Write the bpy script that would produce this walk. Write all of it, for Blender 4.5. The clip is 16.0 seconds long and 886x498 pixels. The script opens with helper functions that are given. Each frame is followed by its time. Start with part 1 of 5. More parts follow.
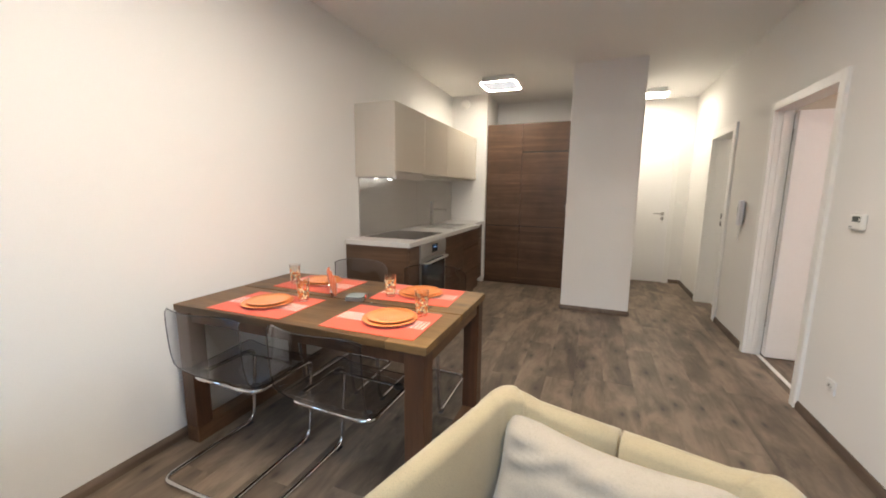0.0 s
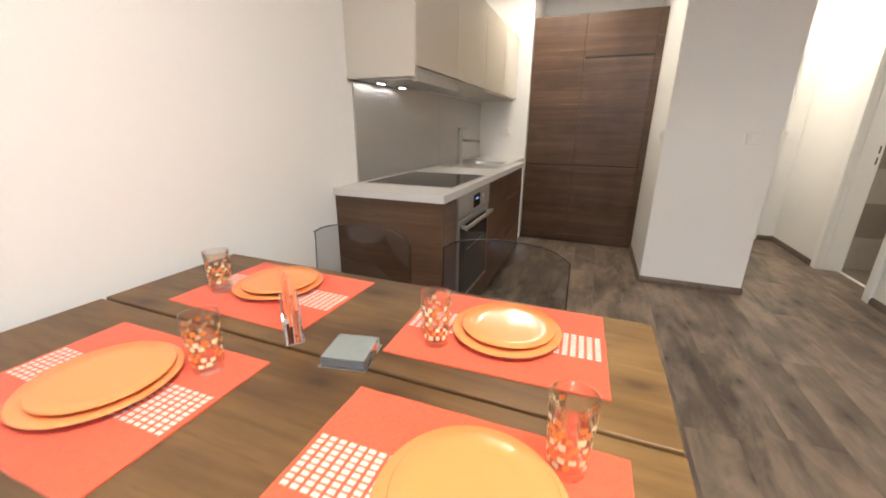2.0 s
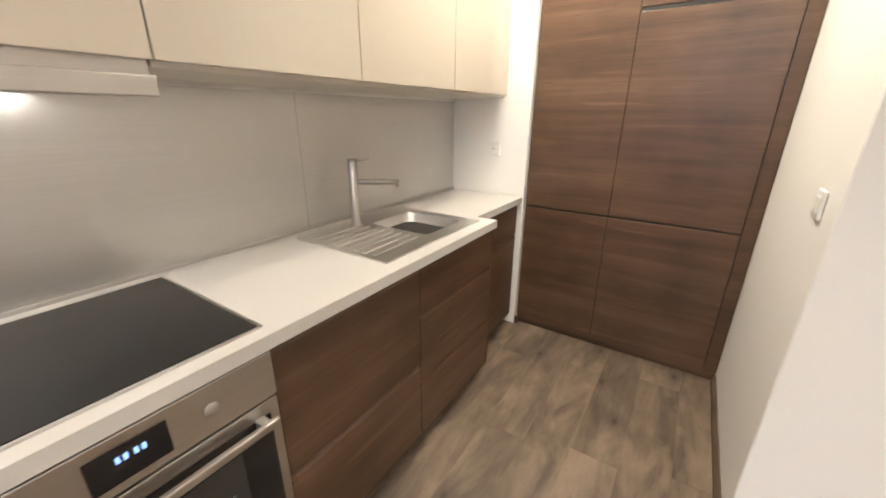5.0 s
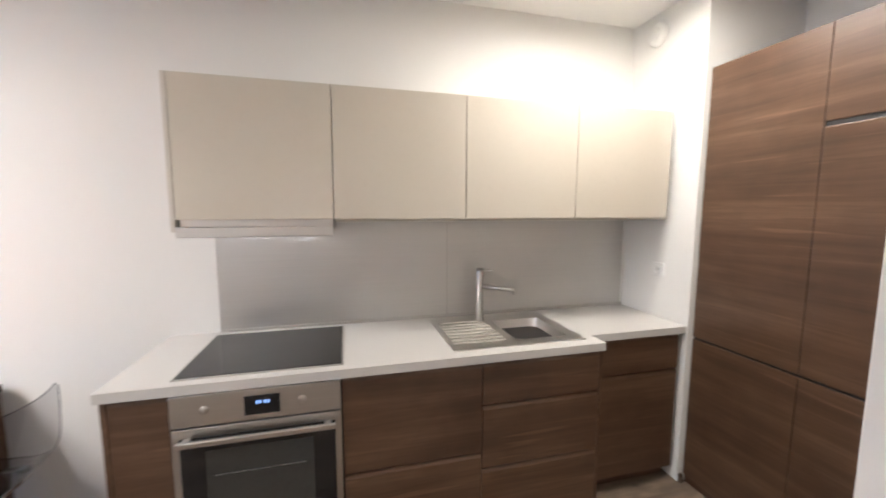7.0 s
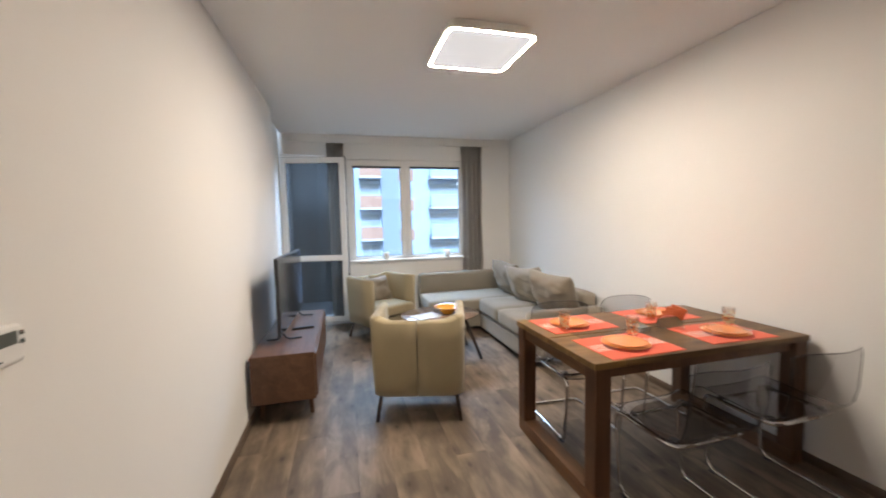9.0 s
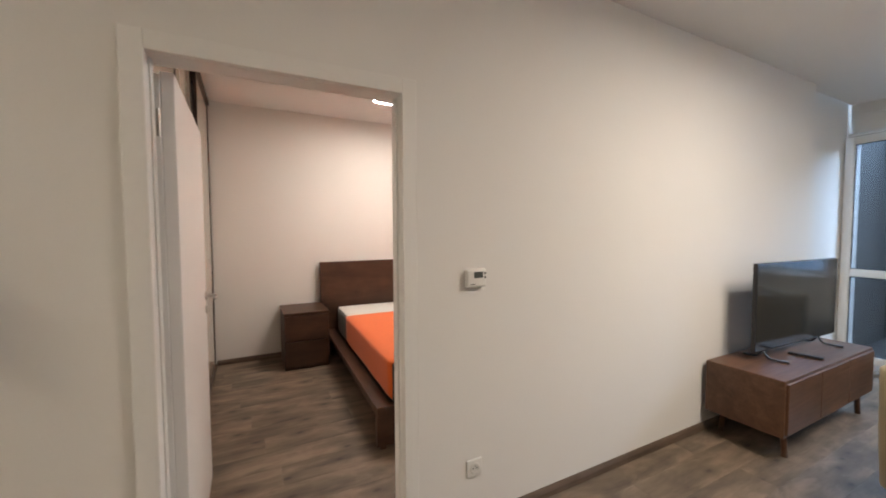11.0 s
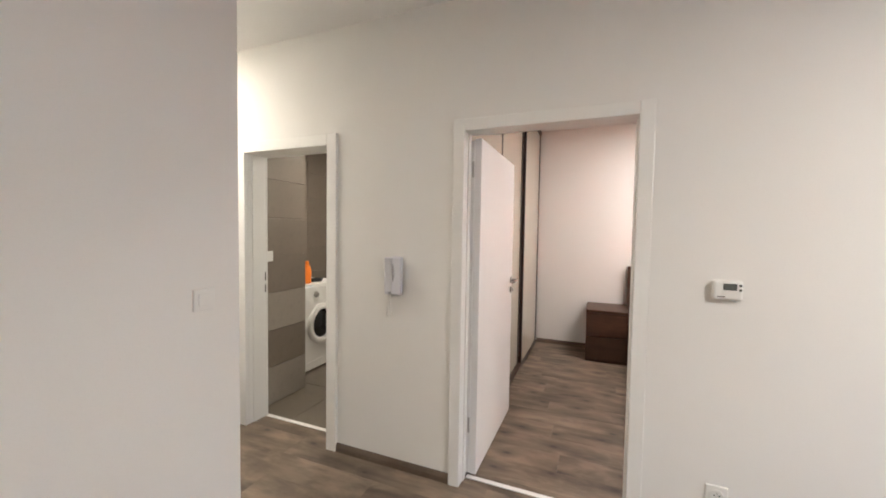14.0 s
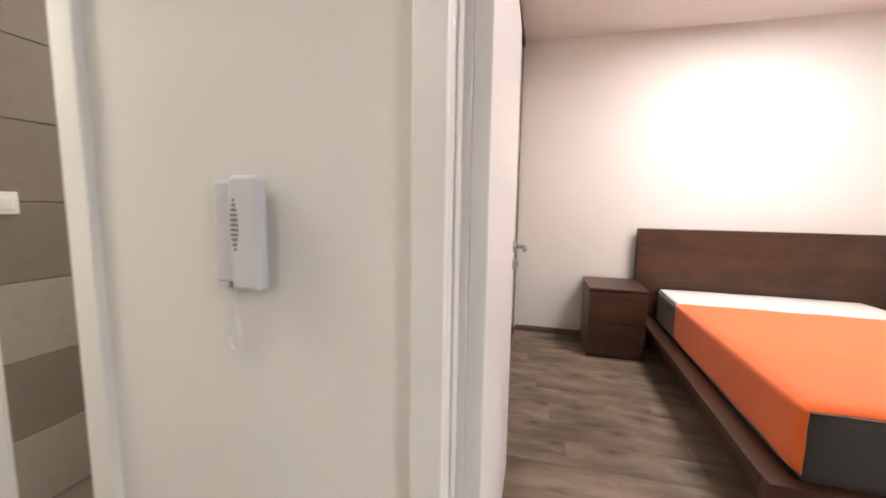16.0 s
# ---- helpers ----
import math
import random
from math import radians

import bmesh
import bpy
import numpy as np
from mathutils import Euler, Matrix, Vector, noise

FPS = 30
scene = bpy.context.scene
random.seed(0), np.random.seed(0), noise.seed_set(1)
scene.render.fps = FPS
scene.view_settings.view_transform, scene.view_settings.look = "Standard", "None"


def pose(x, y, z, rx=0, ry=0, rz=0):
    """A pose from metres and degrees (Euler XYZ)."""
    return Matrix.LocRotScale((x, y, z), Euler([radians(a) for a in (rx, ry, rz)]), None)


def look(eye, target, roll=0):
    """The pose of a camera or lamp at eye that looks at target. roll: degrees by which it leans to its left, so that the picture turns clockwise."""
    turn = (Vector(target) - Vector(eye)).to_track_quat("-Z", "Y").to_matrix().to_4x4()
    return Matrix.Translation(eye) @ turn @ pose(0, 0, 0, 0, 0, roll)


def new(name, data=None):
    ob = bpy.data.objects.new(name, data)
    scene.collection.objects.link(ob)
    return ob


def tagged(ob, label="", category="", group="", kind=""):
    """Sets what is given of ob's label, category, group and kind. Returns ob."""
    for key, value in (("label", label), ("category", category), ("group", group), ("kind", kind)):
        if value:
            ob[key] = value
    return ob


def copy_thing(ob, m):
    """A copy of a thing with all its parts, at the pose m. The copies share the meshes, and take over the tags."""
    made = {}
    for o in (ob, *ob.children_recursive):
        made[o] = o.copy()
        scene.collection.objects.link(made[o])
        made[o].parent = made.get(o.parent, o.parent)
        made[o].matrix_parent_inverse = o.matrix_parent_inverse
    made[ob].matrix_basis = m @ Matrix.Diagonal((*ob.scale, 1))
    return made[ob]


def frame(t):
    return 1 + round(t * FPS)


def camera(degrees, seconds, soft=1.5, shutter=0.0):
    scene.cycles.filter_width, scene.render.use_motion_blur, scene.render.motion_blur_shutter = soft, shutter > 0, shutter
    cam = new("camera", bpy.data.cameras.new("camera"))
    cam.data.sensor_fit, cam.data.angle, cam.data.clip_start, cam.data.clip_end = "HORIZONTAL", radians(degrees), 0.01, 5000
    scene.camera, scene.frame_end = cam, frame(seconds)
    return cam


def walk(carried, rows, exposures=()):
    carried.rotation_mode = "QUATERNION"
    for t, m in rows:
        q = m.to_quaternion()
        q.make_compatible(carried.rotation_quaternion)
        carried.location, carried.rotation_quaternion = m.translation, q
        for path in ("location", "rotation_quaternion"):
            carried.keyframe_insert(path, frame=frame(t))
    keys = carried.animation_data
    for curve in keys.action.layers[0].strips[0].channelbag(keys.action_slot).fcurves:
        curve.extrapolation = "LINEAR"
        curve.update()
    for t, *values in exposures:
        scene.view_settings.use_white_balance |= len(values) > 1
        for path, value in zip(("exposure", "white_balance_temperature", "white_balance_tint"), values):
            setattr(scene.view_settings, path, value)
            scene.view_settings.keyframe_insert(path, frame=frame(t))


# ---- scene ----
cam = camera(99.2, 16.0, 1.8, 0.2)
PATH = [
    (0, (1.96, 1.043, 1.315), (1.238, 2.884, 1.013), 0.6),
    (0.5, (1.704, 1.345, 1.246), (0.987, 3.164, 0.827), 0.8),
    (1, (1.476, 1.637, 1.181), (0.762, 3.435, 0.674), 0.7),
    (1.5, (1.314, 1.885, 1.173), (0.596, 3.659, 0.591), 0.5),
    (2, (1.252, 2.122, 1.194), (0.549, 3.893, 0.586), 0.5),
    (2.5, (1.257, 2.416, 1.195), (0.567, 4.192, 0.589), 0.1),
    (3, (1.25, 2.721, 1.2), (0.559, 4.491, 0.578), 0.2),
    (3.5, (1.228, 3.031, 1.185), (0.511, 4.792, 0.565), 0.0),
    (4, (1.254, 3.389, 1.215), (0.42, 5.086, 0.566), -0.1),
    (4.5, (1.307, 3.754, 1.254), (0.362, 5.392, 0.606), -0.3),
    (4.7, (1.325, 3.92, 1.308), (0.35, 5.529, 0.631), -0.0),
    (6.8, (2.006, 4.576, 1.532), (0.179, 5.353, 1.295), 0.1),
    (7, (2.104, 4.578, 1.53), (0.179, 5.077, 1.319), 0.1),
    (7.5, (2.369, 4.608, 1.508), (0.402, 4.288, 1.334), -0.2),
    (8, (2.541, 4.624, 1.509), (0.812, 3.634, 1.335), -0.7),
    (8.5, (2.553, 4.597, 1.466), (1.315, 3.034, 1.306), -0.9),
    (9, (2.524, 4.544, 1.421), (2.021, 2.614, 1.276), -1.3),
    (9.5, (2.437, 4.493, 1.388), (2.697, 2.513, 1.267), -1.3),
    (10, (2.267, 4.495, 1.387), (3.236, 2.749, 1.276), -1.0),
    (10.2, (2.157, 4.516, 1.396), (3.398, 2.952, 1.285), -0.7),
    (12.3, (1.425, 4.322, 1.403), (3.42, 4.195, 1.331), 0.2),
    (12.5, (1.404, 4.252, 1.412), (3.401, 4.316, 1.333), 0.4),
    (13, (1.337, 4.133, 1.414), (3.28, 4.599, 1.332), 0.7),
    (13.5, (1.268, 4.085, 1.426), (3.142, 4.776, 1.343), 0.7),
    (14, (1.301, 4.088, 1.406), (3.146, 4.856, 1.32), 0.9),
    (14.5, (1.474, 4.202, 1.341), (3.308, 4.993, 1.24), 0.9),
    (15, (1.781, 4.394, 1.297), (3.61, 5.187, 1.135), 1.0),
    (15.5, (2.17, 4.524, 1.24), (4.027, 5.236, 1.032), 1.0),
    (16, (2.579, 4.609, 1.215), (4.502, 5.107, 0.987), 0.9),
]
EXPOSURES = [(0.0, 3.68, 6400, 10), (0.5, 3.8, 6350, 10), (1.5, 3.93, 6300, 10), (2.5, 4.03, 6250, 10), (3.5, 4.32, 6250, 10), (4.5, 4.62, 6450, 10), (4.7, 4.61, 6450, 10),
             (7.0, 4.24, 5800, 12), (8.0, 3.86, 6300, 12), (9.0, 3.55, 6750, 12), (10.2, 3.22, 6900, 12), (12.5, 3.86, 6150, 10), (14.0, 3.94, 6100, 10), (15.0, 4.0, 6150, 10), (16.0, 4.15, 6050, 11)]
walk(cam, [(t, look(eye, target, roll)) for t, eye, target, roll in PATH], EXPOSURES)

# ---- world, daylight and lamps ----
world = bpy.data.worlds.new("sky")
scene.world = world
world.use_nodes = True
wn = world.node_tree
sky = wn.nodes.new("ShaderNodeTexSky")
sky.sky_type = "NISHITA"
sky.sun_disc = False
sky.sun_elevation, sky.sun_rotation = radians(14), radians(200)
wn.nodes["Background"].inputs["Strength"].default_value = 0.05
wn.links.new(sky.outputs["Color"], wn.nodes["Background"].inputs["Color"])
sun_data = bpy.data.lights.new("sun", "SUN")
sun_data.energy, sun_data.angle, sun_data.color = 1.0, radians(15), (0.5, 0.72, 1.0)
sun = new("sun", sun_data)
sun.matrix_world = look((0, 40, 30), (0, 0, 0))

# added area lamp, unseen above the street, for sky light through the window
day_data = bpy.data.lights.new("window_daylight", "AREA")
day_data.shape, day_data.size, day_data.size_y = "RECTANGLE", 3.0, 1.4
day_data.energy, day_data.color = 40.0, (0.45, 0.68, 1.0)
day = new("window_daylight", day_data)
day.matrix_world = look((1.7, -2.2, 3.2), (1.6, 1.6, 0.9))

LIVING_LAMP, KITCHEN_LAMP, HALL_LAMP, BED_LAMP, BATH_LAMP = 66.0, 28.0, 41.0, 44.0, 42.0
HOOD_LAMP = 3.6


# ---- materials ----
def nodes_of(name):
    m = bpy.data.materials.new(name)
    m.use_nodes = True
    nt = m.node_tree
    return m, nt, nt.nodes["Principled BSDF"]


def lnk(nt, a, b):
    nt.links.new(a, b)


def coords(nt, scale, rot=(0, 0, 0), obj_random=False):
    tc = nt.nodes.new("ShaderNodeTexCoord")
    mp = nt.nodes.new("ShaderNodeMapping")
    mp.inputs["Scale"].default_value = scale
    mp.inputs["Rotation"].default_value = rot
    src = tc.outputs["Object"]
    if obj_random:
        oi = nt.nodes.new("ShaderNodeObjectInfo")
        mul = nt.nodes.new("ShaderNodeVectorMath")
        mul.operation = "SCALE"
        mul.inputs[0].default_value = (17.0, 31.0, 7.0)
        lnk(nt, oi.outputs["Random"], mul.inputs["Scale"])
        add = nt.nodes.new("ShaderNodeVectorMath")
        lnk(nt, tc.outputs["Object"], add.inputs[0])
        lnk(nt, mul.outputs[0], add.inputs[1])
        src = add.outputs[0]
    lnk(nt, src, mp.inputs["Vector"])
    return mp.outputs["Vector"]


def noise_tex(nt, vec, scale, detail=4.0, rough=0.55, distort=0.0):
    n = nt.nodes.new("ShaderNodeTexNoise")
    n.inputs["Scale"].default_value, n.inputs["Detail"].default_value = scale, detail
    n.inputs["Roughness"].default_value, n.inputs["Distortion"].default_value = rough, distort
    lnk(nt, vec, n.inputs["Vector"])
    return n.outputs["Fac"]


def ramp(nt, fac, stops):
    r = nt.nodes.new("ShaderNodeValToRGB")
    els = r.color_ramp.elements
    while len(els) < len(stops):
        els.new(0.5)
    for e, (p, c) in zip(els, stops):
        e.position, e.color = p, (*c, 1)
    lnk(nt, fac, r.inputs["Fac"])
    return r.outputs["Color"]


def mix(nt, a, b, fac, mode="MIX"):
    m = nt.nodes.new("ShaderNodeMix")
    m.data_type, m.blend_type = "RGBA", mode
    for sock, v in ((m.inputs[6], a), (m.inputs[7], b)):
        if isinstance(v, tuple):
            sock.default_value = (*v, 1)
        else:
            lnk(nt, v, sock)
    if isinstance(fac, float):
        m.inputs[0].default_value = fac
    else:
        lnk(nt, fac, m.inputs[0])
    return m.outputs[2]


def bump(nt, bsdf, height, strength, dist=0.002):
    b = nt.nodes.new("ShaderNodeBump")
    b.inputs["Strength"].default_value, b.inputs["Distance"].default_value = strength, dist
    lnk(nt, height, b.inputs["Height"])
    lnk(nt, b.outputs["Normal"], bsdf.inputs["Normal"])


def scaled(c, k):
    return tuple(min(1.0, v * k) for v in c)


def plain(name, col, rough=0.5, metal=0.0, var=0.06, grain=40.0, bmp=0.05, coat=0.0):
    """Paint, plastic, metal: soft large stains, fine grain in colour, gloss and relief."""
    m, nt, b = nodes_of(name)
    v = coords(nt, (1, 1, 1))
    big = noise_tex(nt, v, 2.3, 3.0)
    fine = noise_tex(nt, v, grain, 5.0)
    c = mix(nt, scaled(col, 1 - var), scaled(col, 1 + var), big)
    c = mix(nt, c, scaled(col, 1 - 1.5 * var), ramp(nt, fine, [(0.5, (0, 0, 0)), (0.85, (1, 1, 1))]))
    lnk(nt, c, b.inputs["Base Color"])
    r = nt.nodes.new("ShaderNodeMapRange")
    r.inputs["To Min"].default_value, r.inputs["To Max"].default_value = max(0.02, rough * 0.85), min(1, rough * 1.15)
    lnk(nt, big, r.inputs["Value"])
    lnk(nt, r.outputs["Result"], b.inputs["Roughness"])
    b.inputs["Metallic"].default_value = metal
    b.inputs["Coat Weight"].default_value = coat
    if bmp:
        bump(nt, b, fine, bmp)
    return m


def wood(name, dark, mid, light, axis, rough=0.45, stretch=14.0, knots=False, pieces=False, contrast=1.0, streaks=0.0):
    """Grain along one axis (0, 1 or 2), fine pores, broad tone, optional knots and light streaks."""
    m, nt, b = nodes_of(name)
    sc = [stretch, stretch, stretch]
    sc[axis] = 1.0
    v = coords(nt, tuple(sc), obj_random=pieces)
    iso = coords(nt, (1, 1, 1), obj_random=pieces)
    broad = noise_tex(nt, v, 0.9, 5.0, 0.6, 0.6)
    fine = noise_tex(nt, v, 6.0, 6.0, 0.65)
    c = ramp(nt, broad, [(0.5 - 0.22 / contrast, dark), (0.5, mid), (0.5 + 0.22 / contrast, light)])
    c = mix(nt, c, dark, ramp(nt, fine, [(0.5, (0, 0, 0)), (0.8, (0.5, 0.5, 0.5) if pieces else (0.7, 0.7, 0.7))]))
    patch = noise_tex(nt, iso, 3.0, 3.0)
    c = mix(nt, c, mix(nt, c, (0.62, 0.6, 0.58), 1.0, "MULTIPLY"), ramp(nt, patch, [(0.45, (0, 0, 0)), (0.75, (1, 1, 1))]))
    if pieces:
        sb = [2.6, 2.6, 2.6]
        sb[axis] = 1.0
        blotch = noise_tex(nt, coords(nt, tuple(sb), obj_random=True), 2.6, 4.0, 0.6, 0.4)
        c = mix(nt, c, scaled(light, 1.12), ramp(nt, blotch, [(0.5, (0, 0, 0)), (0.68, (0.6, 0.6, 0.6))]))
        c = mix(nt, c, scaled(dark, 0.9), ramp(nt, blotch, [(0.3, (0.55, 0.55, 0.55)), (0.44, (0, 0, 0))]))
    if streaks:
        s = noise_tex(nt, v, 1.6, 2.0, 0.5)
        c = mix(nt, c, scaled(light, 1.6), ramp(nt, s, [(0.66, (0, 0, 0)), (0.73, (streaks, streaks, streaks))]))
    if knots:
        sk = [4.2, 4.2, 4.2]
        sk[axis] = 2.2
        kv = coords(nt, tuple(sk), obj_random=pieces)
        vo = nt.nodes.new("ShaderNodeTexVoronoi")
        vo.voronoi_dimensions = "2D"
        vo.inputs["Scale"].default_value = 1.0
        lnk(nt, kv, vo.inputs["Vector"])
        c = mix(nt, c, scaled(dark, 0.8), ramp(nt, vo.outputs["Distance"], [(0.08, (0.55, 0.55, 0.55)), (0.24, (0, 0, 0))]))
        c = mix(nt, c, scaled(dark, 0.35), ramp(nt, vo.outputs["Distance"], [(0.02, (0.7, 0.7, 0.7)), (0.075, (0, 0, 0))]))
    if pieces:
        oi = nt.nodes.new("ShaderNodeObjectInfo")
        tone = ramp(nt, oi.outputs["Random"], [(0.0, (0.94, 0.935, 0.93)), (0.5, (0.98, 0.98, 0.98)), (1.0, (1.0, 1.0, 0.99))])
        c = mix(nt, c, tone, 1.0, "MULTIPLY")
    lnk(nt, c, b.inputs["Base Color"])
    r = nt.nodes.new("ShaderNodeMapRange")
    r.inputs["To Min"].default_value, r.inputs["To Max"].default_value = rough * 0.8, min(1, rough * 1.25)
    lnk(nt, fine, r.inputs["Value"])
    lnk(nt, r.outputs["Result"], b.inputs["Roughness"])
    bump(nt, b, fine, 0.12)
    return m


def fabric(name, col, weave=420.0, rough=0.95, var=0.12):
    m, nt, b = nodes_of(name)
    v = coords(nt, (1, 1, 1))
    w = noise_tex(nt, v, weave, 2.0)
    big = noise_tex(nt, v, 4.0, 4.0)
    c = mix(nt, scaled(col, 1 - var), scaled(col, 1 + var), big)
    c = mix(nt, c, scaled(col, 0.6), ramp(nt, w, [(0.45, (0, 0, 0)), (0.75, (0.6, 0.6, 0.6))]))
    lnk(nt, c, b.inputs["Base Color"])
    b.inputs["Roughness"].default_value = rough
    b.inputs["Sheen Weight"].default_value = 0.25
    bump(nt, b, w, 0.25, 0.001)
    return m


def clear(name, tint, gloss_rough=0.03, ior=1.45):
    """Clear plastic or a window pane: what lies behind shows through, gloss by Fresnel."""
    m, nt, b = nodes_of(name)
    tr = nt.nodes.new("ShaderNodeBsdfTransparent")
    tr.inputs["Color"].default_value = (*tint, 1)
    gl = nt.nodes.new("ShaderNodeBsdfGlossy")
    gl.inputs["Roughness"].default_value = gloss_rough
    lw = nt.nodes.new("ShaderNodeLayerWeight")
    pw = nt.nodes.new("ShaderNodeMath")
    pw.operation = "POWER"
    lnk(nt, lw.outputs["Facing"], pw.inputs[0])
    pw.inputs[1].default_value = 4.0
    mr = nt.nodes.new("ShaderNodeMapRange")
    mr.inputs["To Min"].default_value, mr.inputs["To Max"].default_value = (ior - 1) * 0.1, 0.9
    lnk(nt, pw.outputs[0], mr.inputs["Value"])
    ms = nt.nodes.new("ShaderNodeMixShader")
    lnk(nt, mr.outputs[0], ms.inputs[0])
    lnk(nt, tr.outputs[0], ms.inputs[1])
    lnk(nt, gl.outputs[0], ms.inputs[2])
    lnk(nt, ms.outputs[0], nt.nodes["Material Output"].inputs["Surface"])
    return m


def glow(name, col, strength):
    m, nt, b = nodes_of(name)
    b.inputs["Base Color"].default_value = (0.4, 0.4, 0.4, 1)
    b.inputs["Emission Color"].default_value = (*col, 1)
    b.inputs["Emission Strength"].default_value = strength
    return m


def brushed(name, col, axis, rough=0.32, relief=0.06):
    m, nt, b = nodes_of(name)
    sc = [160.0, 160.0, 160.0]
    sc[axis] = 2.0
    v = coords(nt, tuple(sc))
    n = noise_tex(nt, v, 1.0, 3.0)
    big = noise_tex(nt, coords(nt, (1, 1, 1)), 1.5, 2.0)
    c = mix(nt, scaled(col, 0.88), scaled(col, 1.1), n)
    c = mix(nt, c, scaled(col, 0.85), big)
    lnk(nt, c, b.inputs["Base Color"])
    b.inputs["Metallic"].default_value = 1.0
    b.inputs["Roughness"].default_value = rough
    b.inputs["Anisotropic"].default_value = 0.5
    bump(nt, b, n, relief, 0.001)
    return m


M_WALL = plain("wall_paint", (0.78, 0.765, 0.735), 0.85, var=0.02, grain=160, bmp=0.08)
M_CEIL = plain("ceiling_paint", (0.78, 0.77, 0.75), 0.9, var=0.02, grain=120, bmp=0.06)
M_FLOOR = wood("laminate_floor", (0.08, 0.058, 0.041), (0.17, 0.126, 0.089), (0.275, 0.209, 0.15), 1, 0.5, 6.0, knots=True, pieces=True, contrast=1.2)
M_BASE = wood("baseboard_wood", (0.09, 0.062, 0.045), (0.14, 0.098, 0.07), (0.19, 0.14, 0.1), 1, 0.5)
M_TRIM = plain("white_lacquer", (0.8, 0.79, 0.76), 0.35, var=0.02, bmp=0.02)
M_DOORW = plain("white_door_paint", (0.8, 0.79, 0.78), 0.4, var=0.02, bmp=0.03)
M_WALNUT_Y = wood("walnut_front_y", (0.066, 0.034, 0.019), (0.1, 0.054, 0.03), (0.145, 0.083, 0.048), 1, 0.36, 18.0, streaks=0.36)
M_WALNUT_X = wood("walnut_front_x", (0.066, 0.034, 0.019), (0.1, 0.054, 0.03), (0.145, 0.083, 0.048), 0, 0.36, 18.0, streaks=0.36)
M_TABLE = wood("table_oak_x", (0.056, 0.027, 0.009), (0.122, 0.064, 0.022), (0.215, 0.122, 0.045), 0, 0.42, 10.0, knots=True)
# Lighter oak that also carries the lamps' gloss on this table end.
M_TABLE_END = wood("table_oak_end_gloss", (0.11, 0.056, 0.017), (0.2, 0.112, 0.038), (0.3, 0.18, 0.066), 0, 0.42, 10.0, knots=True)
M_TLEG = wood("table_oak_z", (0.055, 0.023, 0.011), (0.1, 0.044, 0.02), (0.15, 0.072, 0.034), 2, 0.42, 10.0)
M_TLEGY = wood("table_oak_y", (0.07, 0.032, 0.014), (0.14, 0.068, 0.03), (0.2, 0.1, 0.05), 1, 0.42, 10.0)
M_CREAM = plain("cream_gloss", (0.56, 0.51, 0.425), 0.16, var=0.02, bmp=0.01, coat=0.4)
M_CARC = plain("cream_matt", (0.56, 0.52, 0.45), 0.45, var=0.02)
M_TOP = plain("worktop_laminate", (0.58, 0.56, 0.53), 0.34, var=0.04, grain=220)
M_STEEL_Y = brushed("steel_y", (0.62, 0.6, 0.57), 1, 0.36)
M_STEEL_PANEL = brushed("backsplash_steel", (0.64, 0.625, 0.6), 1, 0.46, 0.025)
M_STEEL_Z = brushed("steel_z", (0.62, 0.6, 0.57), 2, 0.3)
M_CHROME = plain("chrome", (0.72, 0.72, 0.72), 0.08, 1.0, var=0.02, bmp=0.0)
M_NICKEL = plain("satin_nickel", (0.45, 0.435, 0.41), 0.3, 1.0, var=0.04, bmp=0.02)
M_BLACKGLASS = plain("black_glass", (0.012, 0.012, 0.013), 0.05, var=0.1, bmp=0.0)
M_BLACK = plain("black_plastic", (0.02, 0.02, 0.022), 0.4, var=0.1)
M_DARK = plain("dark_void", (0.025, 0.022, 0.02), 0.7, var=0.1)
M_OVENGLASS = plain("oven_glass", (0.045, 0.045, 0.042), 0.06, var=0.1, bmp=0.0)
M_SHELL = clear("smoke_clear_plastic", (0.68, 0.68, 0.7), 0.04, 1.5)
M_EDGE = clear("shell_edge_plastic", (0.6, 0.6, 0.63), 0.1, 2.2)
M_PANE = clear("window_glass", (0.93, 0.95, 0.96), 0.01, 1.45)
# Pane tinted grey to deepen the dim look behind the balcony door.
M_LEAFPANE = clear("balcony_glass_dimmed", (0.62, 0.64, 0.66), 0.01, 1.45)
M_TUMBLER = clear("tumbler_glass", (0.97, 0.965, 0.95), 0.02, 1.4)
M_MAT = fabric("orange_placemat", (0.72, 0.1, 0.04), 260.0)
M_MATW = fabric("placemat_white_thread", (0.8, 0.6, 0.51), 260.0)
M_PLATE = plain("orange_plate", (0.78, 0.26, 0.085), 0.15, var=0.03, bmp=0.01)
M_PRINT_O = plain("print_orange", (0.85, 0.25, 0.05), 0.4)
M_PRINT_Y = plain("print_yellow", (0.88, 0.74, 0.45), 0.4)
M_NAPKIN = fabric("red_napkin", (0.75, 0.2, 0.08), 200.0)
M_SOFA = fabric("sofa_fabric", (0.28, 0.243, 0.19), 380.0)
M_ARMCH = fabric("armchair_fabric", (0.335, 0.275, 0.168), 420.0, var=0.05)
M_CUSH = fabric("cushion_fabric", (0.34, 0.295, 0.235), 420.0, var=0.05)
M_CUSH2 = fabric("taupe_cushion_fabric", (0.24, 0.2, 0.15), 420.0, var=0.08)
M_BOWL = plain("amber_bowl", (0.78, 0.33, 0.035), 0.14, var=0.03, bmp=0.0, coat=0.4)
M_DLEG = wood("dark_leg", (0.02, 0.012, 0.008), (0.04, 0.022, 0.014), (0.06, 0.035, 0.022), 2, 0.45)
M_CURTAIN = fabric("curtain_fabric", (0.42, 0.39, 0.355), 300.0)
